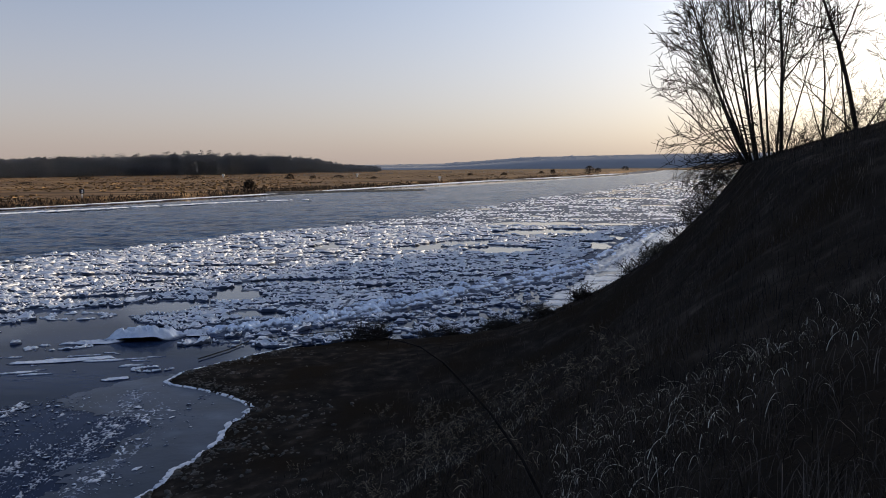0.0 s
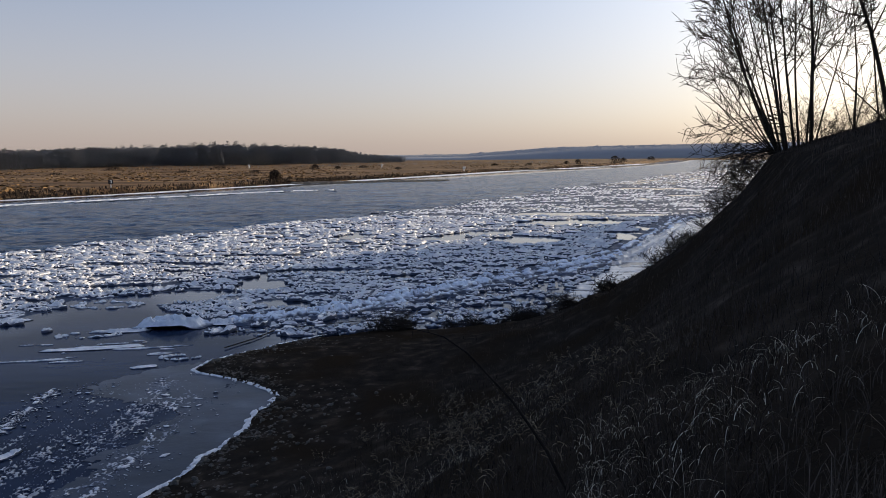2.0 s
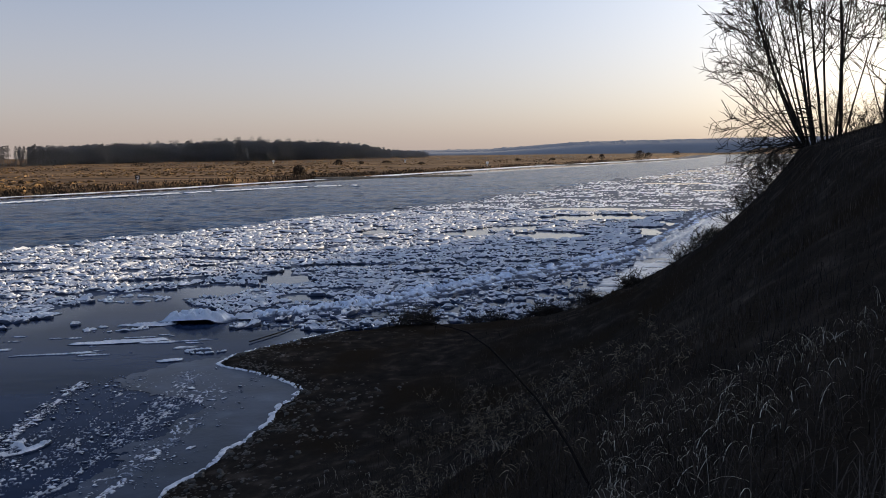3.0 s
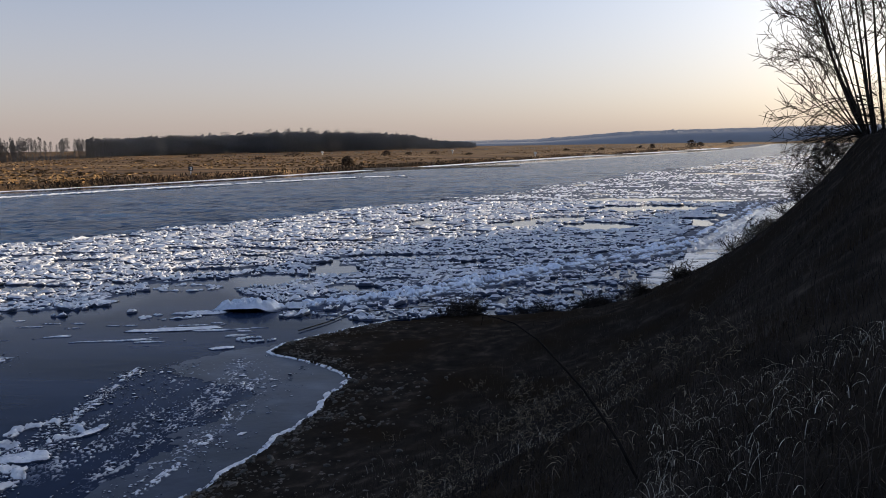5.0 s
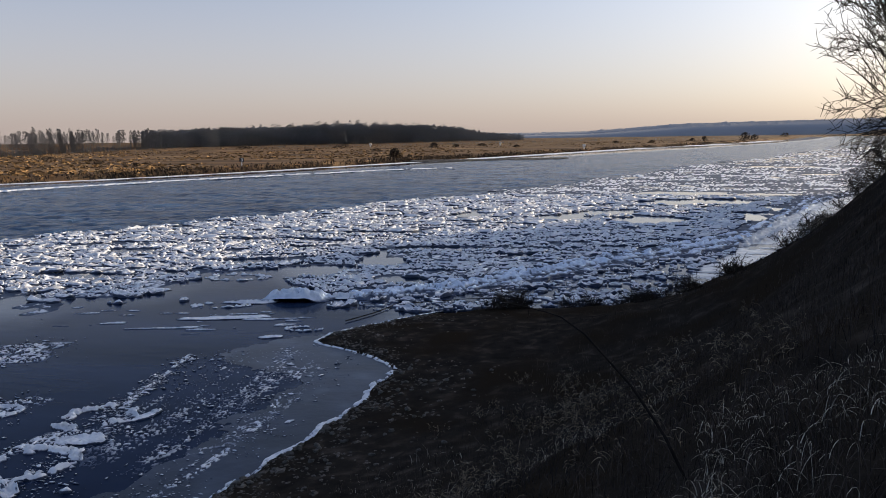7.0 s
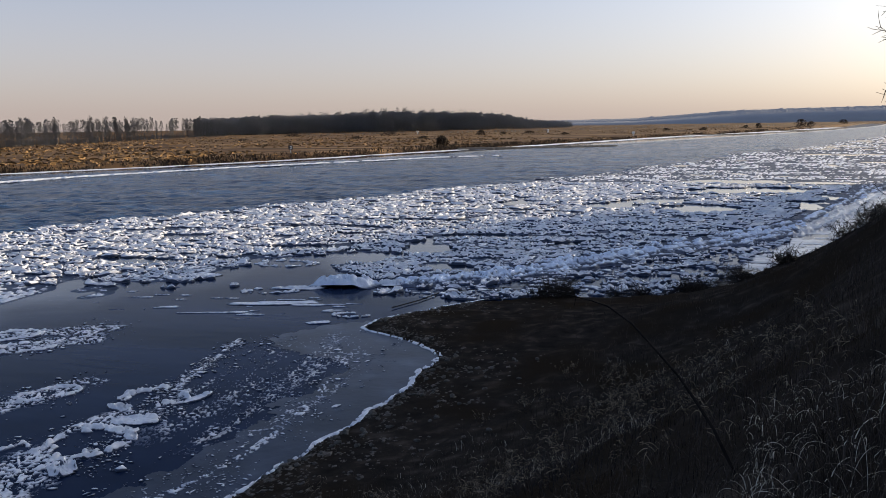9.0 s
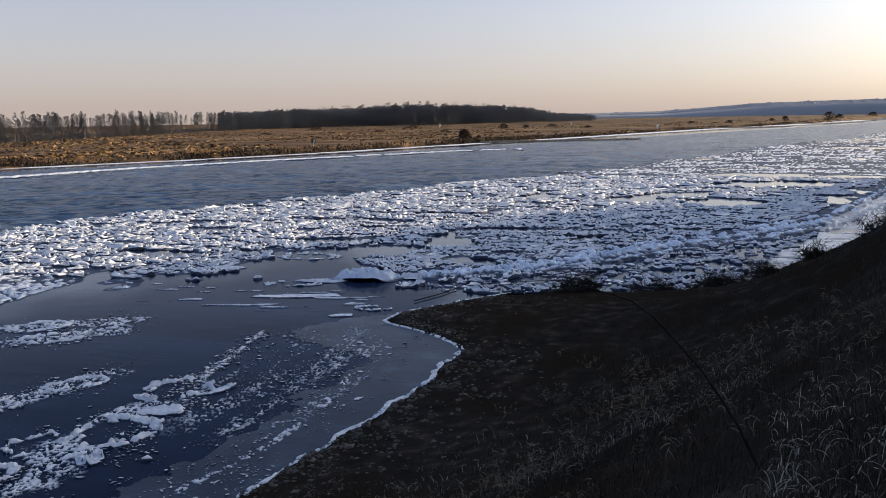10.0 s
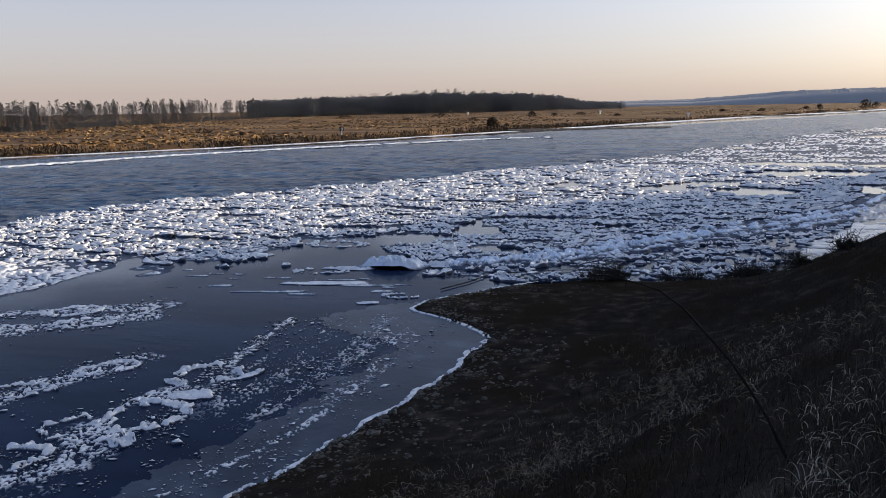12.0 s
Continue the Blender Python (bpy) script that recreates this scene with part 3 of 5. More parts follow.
FLOES = (
    ((-15.75, 22.2), 1.35, 1.2, 1, 1, 10, 0.16, 0), ((-15.35, 18.6), 1.4, 1.3, 1, 2, 40, 0.18, 0), ((-15.0, 20.35), 0.75, 0.42, 0, 3, 15, 0.14, 0),
    ((-14.75, 16.7), 0.42, 0.36, 0, 4, 0, 0.34, 0), ((-17.0, 17.2), 0.9, 0.7, 1, 5, 60, 0.15, 0), ((-16.8, 15.2), 1.0, 0.8, 1, 6, 20, 0.16, 0),
    ((-14.2, 22.6), 0.6, 0.22, 0, 7, 70, 0.10, 0), ((-19.6, 21.9), 1.2, 0.7, 1, 8, 60, 0.14, 0), ((-20.8, 19.3), 1.1, 0.8, 1, 9, 30, 0.14, 0),
    ((-24.9, 26.7), 1.5, 0.9, 1, 11, 35, 0.13, 0), ((-26.9, 28.3), 1.6, 0.9, 1, 12, 30, 0.13, 0), ((-19.6, 39.3), 1.7, 0.8, 1, 13, 15, 0.12, 0.03),
    ((-15.9, 41.2), 2.2, 1.0, 0, 14, 12, 0.24, 0.26), ((-13.2, 42.4), 1.3, 0.8, 0, 15, 20, 0.40, 0.05), ((-18.2, 40.2), 1.6, 0.5, 0, 27, 10, 0.16, 0.03), ((-18.0, 36.4), 2.6, 0.4, 0, 16, 14, 0.04, 0),
    ((-13.2, 34.6), 0.9, 0.5, 1, 17, 10, 0.10, 0), ((-14.2, 33.0), 0.6, 0.25, 0, 18, 20, 0.05, 0), ((-9.4, 53.8), 2.6, 1.5, 1, 19, 0, 0.2, 0),
    ((-4.8, 68.5), 3.6, 2.0, 1, 21, 5, 0.24, 0), ((-14.5, 50.0), 2.4, 1.4, 1, 22, 10, 0.18, 0), ((-22.6, 47.6), 2.2, 1.2, 1, 23, 0, 0.16, 0),
    ((-27.8, 46.5), 2.0, 1.0, 1, 24, 10, 0.15, 0), ((-26, 42.8), 1.3, 0.6, 0, 25, 12, 0.06, 0), ((-30, 41.5), 1.8, 0.8, 1, 26, 8, 0.13, 0))
for place, rx, ry, hollow, seed, turn, height, tilt in FLOES:
    kind_of = "white pancake of slush ice with a raised rim" if hollow else ("tilted slab of piled white ice stranded off the point" if tilt else "lumpy white chunk of floating ice")
    ice_floe(place, rx, ry, hollow, seed, kind_of, turn, height * (1 if tilt > 0.1 else 0.55), tilt)


def pan_shape(seed, na, rings):
    """A broken cake of ice of unit radius: lumpy raised rim, lower middle, undercut edge. Heights in metres."""
    a, f = np.meshgrid(np.linspace(0, 2 * np.pi, na, endpoint=False), np.array(rings))
    ca, sa = np.cos(a), np.sin(a)
    out = 1 + 0.8 * (fbm(ca * 1.3 + seed * 3.7, sa * 1.3 + seed, 2, 8) - 0.5) + 0.25 * (fbm(ca * 4 + seed, sa * 4, 2, 18) - 0.5)
    x, y = ca * f * out, sa * f * out
    lump = fbm(x * 4.5 + seed * 9.1, y * 4.5 + 2, 3, 28)
    rim = smooth(0.45, 0.85, f)
    z = 0.0 + 0.13 * lump + rim * 0.22 * smooth(0.36, 0.66, lump)
    z[-1] = 0.02
    low = np.stack([x[-1] * 0.9, y[-1] * 0.9, np.full(na, -0.05)], -1)
    return np.vstack([np.stack([x, y, z], -1).reshape(-1, 3), low]), grid_quads(len(rings) + 1, na, True)


def build_pans():
    """Cakes of ice packed side by side over the jammed belt: the nearest are things, the others one mass."""
    rng = np.random.default_rng(314)
    n = 160000
    r = np.sqrt(rng.uniform(40 ** 2, 120 ** 2, n))
    az = np.radians(rng.uniform(-58, 20, n))
    x, y = np.sin(az) * r, np.cos(az) * r
    size = 0.12 + np.clip(rng.gamma(1.4, 0.095, n), 0, 0.62) * np.interp(r, (45, 120), (0.85, 1.25))
    h = ice_height(x, y)
    off = np.interp(y, SHORE_Y, SHORE_X) - x
    ok = (h > 0.0) & (ice_cover(x, y) > 0.7) & ~calm_strip(x, y) & (off > 0.8) & (r < np.interp(np.degrees(az), BELT_AZ, BELT_OUT)) & (y > 38.5)
    ok &= (seg_dist(x, y, RIDGE)[0] > np.interp(y, (40, 60, 100), (1.2, 2.4, 3.6))) & (rng.uniform(0, 1, n) < np.interp(r, (40, 135), (1, 0.75)))
    ok &= seg_dist(x, y, BRANCH)[0] > 0.75
    ok &= fbm(x * 0.35 + 0.1 * y, y * 1.2, 3, 68) > rng.uniform(0.42, 0.56, n)
    x, y, r, size = x[ok], y[ok], r[ok], size[ok]
    order = np.argsort(-size)
    grid, chosen = {}, []
    for i in order:
        cx, cy = int(x[i] // 1.5), int(y[i] // 1.5)
        clash = False
        for gx in (cx - 1, cx, cx + 1):
            for gy in (cy - 1, cy, cy + 1):
                for j in grid.get((gx, gy), ()):
                    if (x[i] - x[j]) ** 2 + (y[i] - y[j]) ** 2 < (0.9 * (size[i] + size[j])) ** 2:
                        clash = True
        if not clash:
            grid.setdefault((cx, cy), []).append(i)
            chosen.append(i)
    chosen = np.array(chosen)
    chosen = chosen[np.argsort(r[chosen])]
    solo = [i for i in chosen if size[i] > 0.34 and -28 < x[i] < 5][:280]
    fine_shapes = [pan_shape(k + 1, 20, (0.04, 0.35, 0.62, 0.8, 0.92, 1.0)) for k in range(10)]
    plain_shapes = [pan_shape(k + 31, 9, (0.05, 0.6, 0.86, 1.0)) for k in range(14)]
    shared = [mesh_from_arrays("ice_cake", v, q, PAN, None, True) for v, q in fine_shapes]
    for k, i in enumerate(solo):
        ob = new("ice_cake", shared[k % 10])
        ob.matrix_world = pose(x[i], y[i], 0.02, rng.normal(0, 3), rng.normal(0, 3), rng.normal(6, 26)) @ Matrix.Diagonal((size[i] * 1.4, size[i] * 0.78, 0.55 + 0.5 * size[i], 1))
        tagged(ob, "broken white ice cake with a lumpy raised rim" if size[i] > 0.5 else "small broken cake of white ice in the jam", "ice floe", "ice cakes in the jam")
    rest = np.array([i for i in chosen if i not in set(solo)])
    V, Q, base = [], [], 0
    for k in range(14):
        pick = rest[k::14]
        v, q = plain_shapes[k]
        m, th = len(pick), rng.normal(0.1, 0.45, len(pick))[:, None]
        tx, ty = rng.normal(0, 0.06, (2, m, 1))
        s = size[pick][:, None]
        lx, ly = v[None, :, 0] * s * 1.4, v[None, :, 1] * s * 0.76
        px, py = lx * np.cos(th) - ly * np.sin(th), lx * np.sin(th) + ly * np.cos(th)
        pz = 0.02 + v[None, :, 2] * (0.55 + 0.6 * s) + px * tx + py * ty
        V.append(np.stack([x[pick][:, None] + px, y[pick][:, None] + py, pz], -1).reshape(-1, 3))
        Q.append((q[None] + (base + np.arange(m) * len(v))[:, None, None]).reshape(-1, 4))
        base += m * len(v)
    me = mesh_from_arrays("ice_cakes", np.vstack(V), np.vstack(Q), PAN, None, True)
    tagged(new("ice_cakes", me), "jumbled white ice cakes crowding the jammed belt", "ice", kind="stuff")


build_pans()


def build_crumbs():
    """Small chunks of white ice strewn round the floes and along the strings of rubble."""
    rng = np.random.default_rng(61)
    places = []
    for k, pts in enumerate(CHAINS):
        p = np.array(pts)
        n = (3600, 1000, 1000, 1000, 1000)[k]
        f = rng.uniform(0, len(p) - 1.001, n)
        i = f.astype(int)
        c = p[i] + (p[i + 1] - p[i]) * (f - i)[:, None]
        wide = (0.25 + 1.1 * smooth(1.5, 4.0, f)) if k == 0 else np.full(n, (0, 0.7, 0.8, 0.8, 0.55)[k])
        places.append(c + rng.normal(0, 1, (n, 2)) * wide[:, None])
    scatter = np.column_stack([rng.uniform(-16.5, -8.6, 6000), rng.uniform(13, 32, 6000)])
    strand = fbm(scatter[:, 0] * 1.5 - scatter[:, 1] * 0.15, scatter[:, 1] * 0.2, 3, 45)
    scatter = scatter[strand > rng.uniform(0.42, 0.72, 6000)]
    places.append(scatter)
    p = np.vstack(places)
    x, y = p[:, 0], p[:, 1]
    ok = (bank_height(x, y) < -0.02) & (fbm(x * 0.8, y * 0.8, 3, 66) > rng.uniform(0.36, 0.58, len(x)))
    x, y = x[ok], y[ok]
    n = len(x)
    s = np.clip(rng.gamma(1.0, 0.013, n) + 0.008, 0.008, 0.09)
    g = (1 + 5 ** 0.5) / 2
    base = np.array([(-1, g, 0), (1, g, 0), (-1, -g, 0), (1, -g, 0), (0, -1, g), (0, 1, g), (0, -1, -g), (0, 1, -g), (g, 0, -1), (g, 0, 1), (-g, 0, -1), (-g, 0, 1)]) / 1.9
    tri = np.array([(0, 11, 5), (0, 5, 1), (0, 1, 7), (0, 7, 10), (0, 10, 11), (1, 5, 9), (5, 11, 4), (11, 10, 2), (10, 7, 6), (7, 1, 8),
                    (3, 9, 4), (3, 4, 2), (3, 2, 6), (3, 6, 8), (3, 8, 9), (4, 9, 5), (2, 4, 11), (6, 2, 10), (8, 6, 7), (9, 8, 1)])
    v = base[None] * (1 + rng.normal(0, 0.3, (n, 12, 1))) * s[:, None, None] * np.stack([rng.uniform(0.8, 2.6, n), rng.uniform(0.7, 1.3, n), rng.uniform(0.3, 0.75, n)], -1)[:, None, :]
    th = rng.normal(0.2, 0.5, n)[:, None]
    vx, vy = v[..., 0] * np.cos(th) - v[..., 1] * np.sin(th), v[..., 0] * np.sin(th) + v[..., 1] * np.cos(th)
    co = np.stack([x[:, None] + vx, y[:, None] + vy, 0.02 + v[..., 2]], -1)
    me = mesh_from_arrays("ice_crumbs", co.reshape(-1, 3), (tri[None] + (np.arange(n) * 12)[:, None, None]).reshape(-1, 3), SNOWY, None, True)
    tagged(new("ice_crumbs", me), "small crumbs of white ice floating in the cove", "ice", kind="stuff")


build_crumbs()


# ---- bare trees ----
class Tubes:
    """Gathers tapered tubes, many branches into one mesh."""
    def __init__(self):
        self.v, self.f, self.n = [], [], 0

    def add(self, pts, radii, sides=4):
        k = len(pts)
        ring = []
        for i, p in enumerate(pts):
            d = (pts[min(i + 1, k - 1)] - pts[max(i - 1, 0)])
            d = d.normalized() if d.length > 1e-9 else Vector((0, 0, 1))
            a = d.cross(Vector((0.31, 0.87, 0.38))).normalized()
            b = d.cross(a)
            for s in range(sides):
                w = 2 * math.pi * s / sides
                ring.append(p + (a * math.cos(w) + b * math.sin(w)) * radii[i])
        self.v.extend(ring)
        for i in range(k - 1):
            for s in range(sides):
                a0, b0 = self.n + i * sides + s, self.n + i * sides + (s + 1) % sides
                self.f.append((a0, b0, b0 + sides, a0 + sides))
        self.n += k * sides

    def mesh(self, name, mat, smooth_faces=True):
        return mesh_from_arrays(name, np.array([tuple(p) for p in self.v]), np.array(self.f), mat, None, smooth_faces)


def limb(rng, start, way, length, r0, r1, segs, bend, lift, drift=0.0):
    pts, radii, p, d = [start.copy()], [r0], start.copy(), way.normalized()
    for i in range(segs):
        d = (d + Vector((rng.gauss(0, bend) + drift, rng.gauss(0, bend), rng.gauss(0, bend) + lift))).normalized()
        p = p + d * (length / segs)
        pts.append(p.copy())
        radii.append(r0 + (r1 - r0) * (i + 1) / segs)
    return pts, radii


def side_way(rng, d, angle):
    a = d.cross(Vector((rng.uniform(-1, 1), rng.uniform(-1, 1), rng.uniform(-1, 1)))).normalized()
    return (d * math.cos(angle) + a * math.sin(angle)).normalized()


def grow(rng, wood, fine, pts, radii, length, level, spread, lift, density):
    """Branches along a limb, down to the twigs."""
    if level == 0:
        return
    n = max(2, int(density[level] * length))
    for k in range(n):
        f = rng.uniform((0, 0.38, 0.34, 0.3)[level], 0.96)
        i = min(int(f * (len(pts) - 1)), len(pts) - 2)
        w = f * (len(pts) - 1) - i
        p = pts[i].lerp(pts[i + 1], w)
        d = (pts[i + 1] - pts[i]).normalized()
        r = radii[i] * (1 - w) + radii[i + 1] * w
        ln = length * rng.uniform(0.28, 0.52) * (1.15 - 0.7 * f)
        if level == 1:
            ln = rng.uniform(0.3, 0.85)
        way = side_way(rng, d, radians(rng.uniform(spread * 0.6, spread * 1.3)))
        rb = min(r * 0.55, 0.010 * ln + 0.004) if level > 1 else 0.012
        sp, sr = limb(rng, p, way, ln, max(rb, 0.015), 0.009, 6 if level > 1 else 3, 0.075, lift)
        (wood if rb > 0.03 else fine).add(sp, sr, 4 if rb > 0.03 else 3)
        grow(rng, wood, fine, sp, sr, ln, level - 1, spread, lift, density)


def ground_at(x, y):
    return float(land_height(np.array([float(x)]), np.array([float(y)]))[0])


def bare_tree(name, at, stems, seed, label, spread=38, lift=0.05, density=(0, 5.0, 2.2, 1.1), levels=3, droop=0, bow=0.0, girth=1.0):
    """stems: (lean in x, lean in y, length, radius, offset x, offset y)"""
    rng = random.Random(seed)
    base = Vector((at[0], at[1], ground_at(*at) - 0.15))
    root = tagged(new(name), label, "tree")
    root.location = base
    wood, fine = Tubes(), Tubes()
    for lx, ly, ln, r, ox, oy in stems:
        r *= girth
        pts, radii = limb(rng, Vector((ox, oy, 0)), Vector((lx, ly, 1)), ln, r, r * 0.22, 14, 0.03, 0.012, bow)
        wood.add(pts, radii, 7)
        grow(rng, wood, fine, pts, radii, ln, levels, spread, lift, density)
    if droop:
        drooping(rng, base, droop, 3.9, wood, fine)
    for nm, tb, mat in (("trunk", wood, BARK), ("crown", fine, TWIG)):
        ob = new(nm, tb.mesh(nm, mat))
        ob.parent = root
    return root


def drooping(rng, base, count, reach, wood, fine):
    """Low limbs that arch out over the water and hang at their ends."""
    for k in range(count):
        start = Vector((rng.uniform(-0.5, 0.1), rng.uniform(-0.3, 0.3), rng.uniform(-0.4, 1.9)))
        way = Vector((-1, rng.uniform(-0.7, 0.5), rng.uniform(0.0, 0.7)))
        ln = reach * rng.uniform(0.6, 1.1)
        pts, radii = limb(rng, start, way, ln, 0.032, 0.009, 10, 0.11, rng.uniform(-0.17, -0.05))
        wood.add(pts, radii, 5)
        grow(rng, wood, fine, pts, radii, ln * 0.9, 2, 45, -0.03, (0, 4.0, 1.9, 2.0))


bare_tree("alder_tree", (15.45, 38.8), (
    (-0.40, -0.05, 9.2, 0.13, -0.30, 0.0), (-0.31, 0.15, 10.4, 0.10, -0.2, 0.1), (-0.22, -0.12, 11.0, 0.10, 0.0, -0.1), (-0.14, 0.1, 11.5, 0.09, 0.2, 0.1),
    (-0.08, -0.06, 12.0, 0.10, 0.45, -0.1), (-0.04, 0.1, 11.8, 0.085, 0.75, 0.1), (0.02, -0.03, 13.0, 0.14, 1.3, 0.1), (0.10, 0.05, 11.0, 0.08, 1.05, 0.1), (0.20, 0.05, 9.0, 0.06, 1.4, 0.1),
    (-0.27, 0.0, 10.6, 0.08, -0.1, 0.1), (-0.18, 0.2, 11.0, 0.07, 0.1, 0.1), (-0.55, -0.15, 8.4, 0.08, -0.35, -0.1), (-0.70, 0.2, 6.9, 0.06, -0.4, 0.0), (-0.95, -0.2, 6.1, 0.055, -0.4, 0.0),
    (-1.3, 0.1, 5.5, 0.05, -0.45, 0.0), (-1.8, -0.2, 4.9, 0.045, -0.5, 0.0), (-2.8, 0.1, 4.4, 0.04, -0.5, 0.0), (-0.46, -0.35, 8.2, 0.06, -0.3, 0.0), (-1.05, 0.3, 6.2, 0.045, -0.4, 0.0)),
    12, "dark bare multi-stemmed alder on the edge of the bluff", spread=38, lift=0.012, density=(0, 5.0, 2.7, 1.0), droop=26, girth=0.75)
bare_tree("leaning_tree", (20.0, 38.0), ((-0.2, 0.0, 10.5, 0.125, 0, 0), (0.75, -0.1, 4.0, 0.05, 0.15, 0), (-0.95, 0, 4.6, 0.045, -0.1, 0), (-0.1, 0.0, 8.5, 0.05, -0.45, 0.1)), 8,
          "bare dark tree leaning towards the river on the bluff", spread=48, density=(0, 3.0, 1.5, 0.75), bow=-0.022)
bare_tree("young_tree", (18.6, 38.5), ((0.0, 0.0, 7.0, 0.06, 0, 0), (-0.3, 0.1, 4.5, 0.035, 0, 0), (0.25, 0.1, 4.5, 0.03, 0, 0)), 9, "slim bare young tree on the bluff", spread=45, density=(0, 4.0, 2.4, 1.4))
bare_tree("young_tree", (22.8, 38.5), ((0.1, 0.0, 8.0, 0.11, 0, 0), (-0.3, 0.1, 5.0, 0.05, 0, 0)), 19, "slim bare young tree behind the leaning one", spread=45, density=(0, 5.0, 3.0, 1.8))


def bare_shrub(at, height, stems, seed, label, name="bare_shrub", spread=0.5, thick=0.014, slant=0.0):
    rng = random.Random(seed)
    root = tagged(new(name), label, "shrub")
    root.location = (at[0], at[1], ground_at(*at) - 0.05)
    wood, fine = Tubes(), Tubes()
    for k in range(stems):
        way = Vector((rng.gauss(slant, spread), rng.gauss(0, spread), 1))
        ln = height * rng.uniform(0.55, 1.1)
        start = Vector((rng.gauss(0, 0.18), rng.gauss(0, 0.18), 0)) * height
        pts, radii = limb(rng, start, way, ln, thick * rng.uniform(0.6, 1.2), thick * 0.4, 5, 0.17, -0.02)
        wood.add(pts, radii, 3)
        for j in range(int(3 + 3 * ln)):
            f = rng.uniform(0.25, 0.95) * 5
            i = min(int(f), 4)
            sp, sr = limb(rng, pts[i].lerp(pts[i + 1], f - i), side_way(rng, pts[i + 1] - pts[i], radians(rng.uniform(25, 60))), ln * rng.uniform(0.12, 0.35), thick * 0.6, thick * 0.4, 2, 0.1, 0.02)
            fine.add(sp, sr, 3)
    wood.v, wood.f, wood.n = wood.v + fine.v, wood.f + [tuple(i + wood.n for i in f) for f in fine.f], wood.n + fine.n
    ob = tagged(new("twig_tangle", wood.mesh("twig_tangle", TWIG)), kind="stuff")
    ob.parent = root
    return root


rs = random.Random(77)
for k in range(16):        # brush along the crest
    a = radians(21.9 + 0.55 * k + rs.uniform(-0.2, 0.2))
    d = rs.uniform(37.5, 42)
    bare_shrub((math.sin(a) * d, math.cos(a) * d), rs.uniform(1.0, 2.6) * (1.6 if k in (1, 2, 3) else 1), rs.randint(10, 18), 100 + k, "leafless dark brush along the crest of the bluff")
for k in range(20):        # twiggy growth on the steep edge under the alder
    f = k / 19
    bare_shrub((10.8 + 3.8 * f + rs.uniform(-0.3, 0.3), 38.2 + rs.uniform(-0.9, 1.3)), rs.uniform(0.55, 1.0) + 0.7 * f, rs.randint(9, 18), 140 + k, "tangled bare twigs on the steep bank edge", spread=0.6, thick=0.014, slant=-0.45)


# ---- woods ----
def build_woods(name, line, depth, count, seed, label, low=0.3, lumps=46, size=1.0, mat=None, slim=1.0):
    """line: (azimuth, distance, lowest, tallest)"""
    rng = np.random.default_rng(seed)
    a = rng.uniform(line[0][0], line[-1][0], count)
    cols = list(zip(*line))
    back = rng.uniform(0, 1, count)
    r = np.interp(a, cols[0], cols[1]) + back * depth
    lo, hi = np.interp(a, cols[0], cols[2]), np.interp(a, cols[0], cols[3])
    ht = lo + (hi - lo) * rng.beta(2.2, 1.8, count) * 1.08
    x, y = np.sin(np.radians(a)) * r, np.cos(np.radians(a)) * r
    z = land_height(x, y)
    V, Fq = [], []
    n = 0
    for k in range(count):
        w = 0.006 * ht[k] + 0.05
        lean = rng.normal(0, 0.02, 2) * ht[k]
        sq = np.array([[-1, -1], [1, -1], [1, 1], [-1, 1]])
        bot = np.column_stack([x[k] + sq[:, 0] * w, y[k] + sq[:, 1] * w, np.full(4, z[k] - 0.3)])
        top = np.column_stack([x[k] + lean[0] + sq[:, 0] * w * 0.4, y[k] + lean[1] + sq[:, 1] * w * 0.4, np.full(4, z[k] + ht[k] * 0.93)])
        V.append(np.vstack([bot, top]))
        Fq.append(np.array([[0, 1, 5, 4], [1, 2, 6, 5], [2, 3, 7, 6], [3, 0, 4, 7]]) + n)
        n += 8
        m = lumps
        start = rng.uniform(low, low + 0.25)
        f = rng.uniform(start, 1.0, m)
        wide = slim * ht[k] * 0.17 * np.sqrt(np.clip(1.06 - f, 0.03, 1)) * np.sqrt(np.clip((f - start) / 0.3 + 0.25, 0, 1)) * 1.5
        th = rng.uniform(0, 2 * np.pi, m)
        rr = wide * np.sqrt(rng.uniform(0.05, 1, m))
        c = np.column_stack([x[k] + lean[0] * f + np.cos(th) * rr, y[k] + lean[1] * f + np.sin(th) * rr, z[k] + f * ht[k]])
        s = rng.uniform(0.35, 1.0, (m, 1)) * (ht[k] / 14) * size
        u1, u2 = rng.normal(0, 1, (m, 3)), rng.normal(0, 1, (m, 3))
        u1 /= np.linalg.norm(u1, axis=1, keepdims=True)
        u2 /= np.linalg.norm(u2, axis=1, keepdims=True)
        quad = np.stack([c - u1 * s, c - u2 * s * 0.5, c + u1 * s, c + u2 * s * 0.5], 1).reshape(-1, 3)
        V.append(quad)
        Fq.append(np.arange(m * 4).reshape(-1, 4) + n)
        n += m * 4
    me = mesh_from_arrays(name, np.vstack(V), np.vstack(Fq), mat or HAZY_WOODS)
    tagged(new(name, me), label, "woods", kind="stuff")


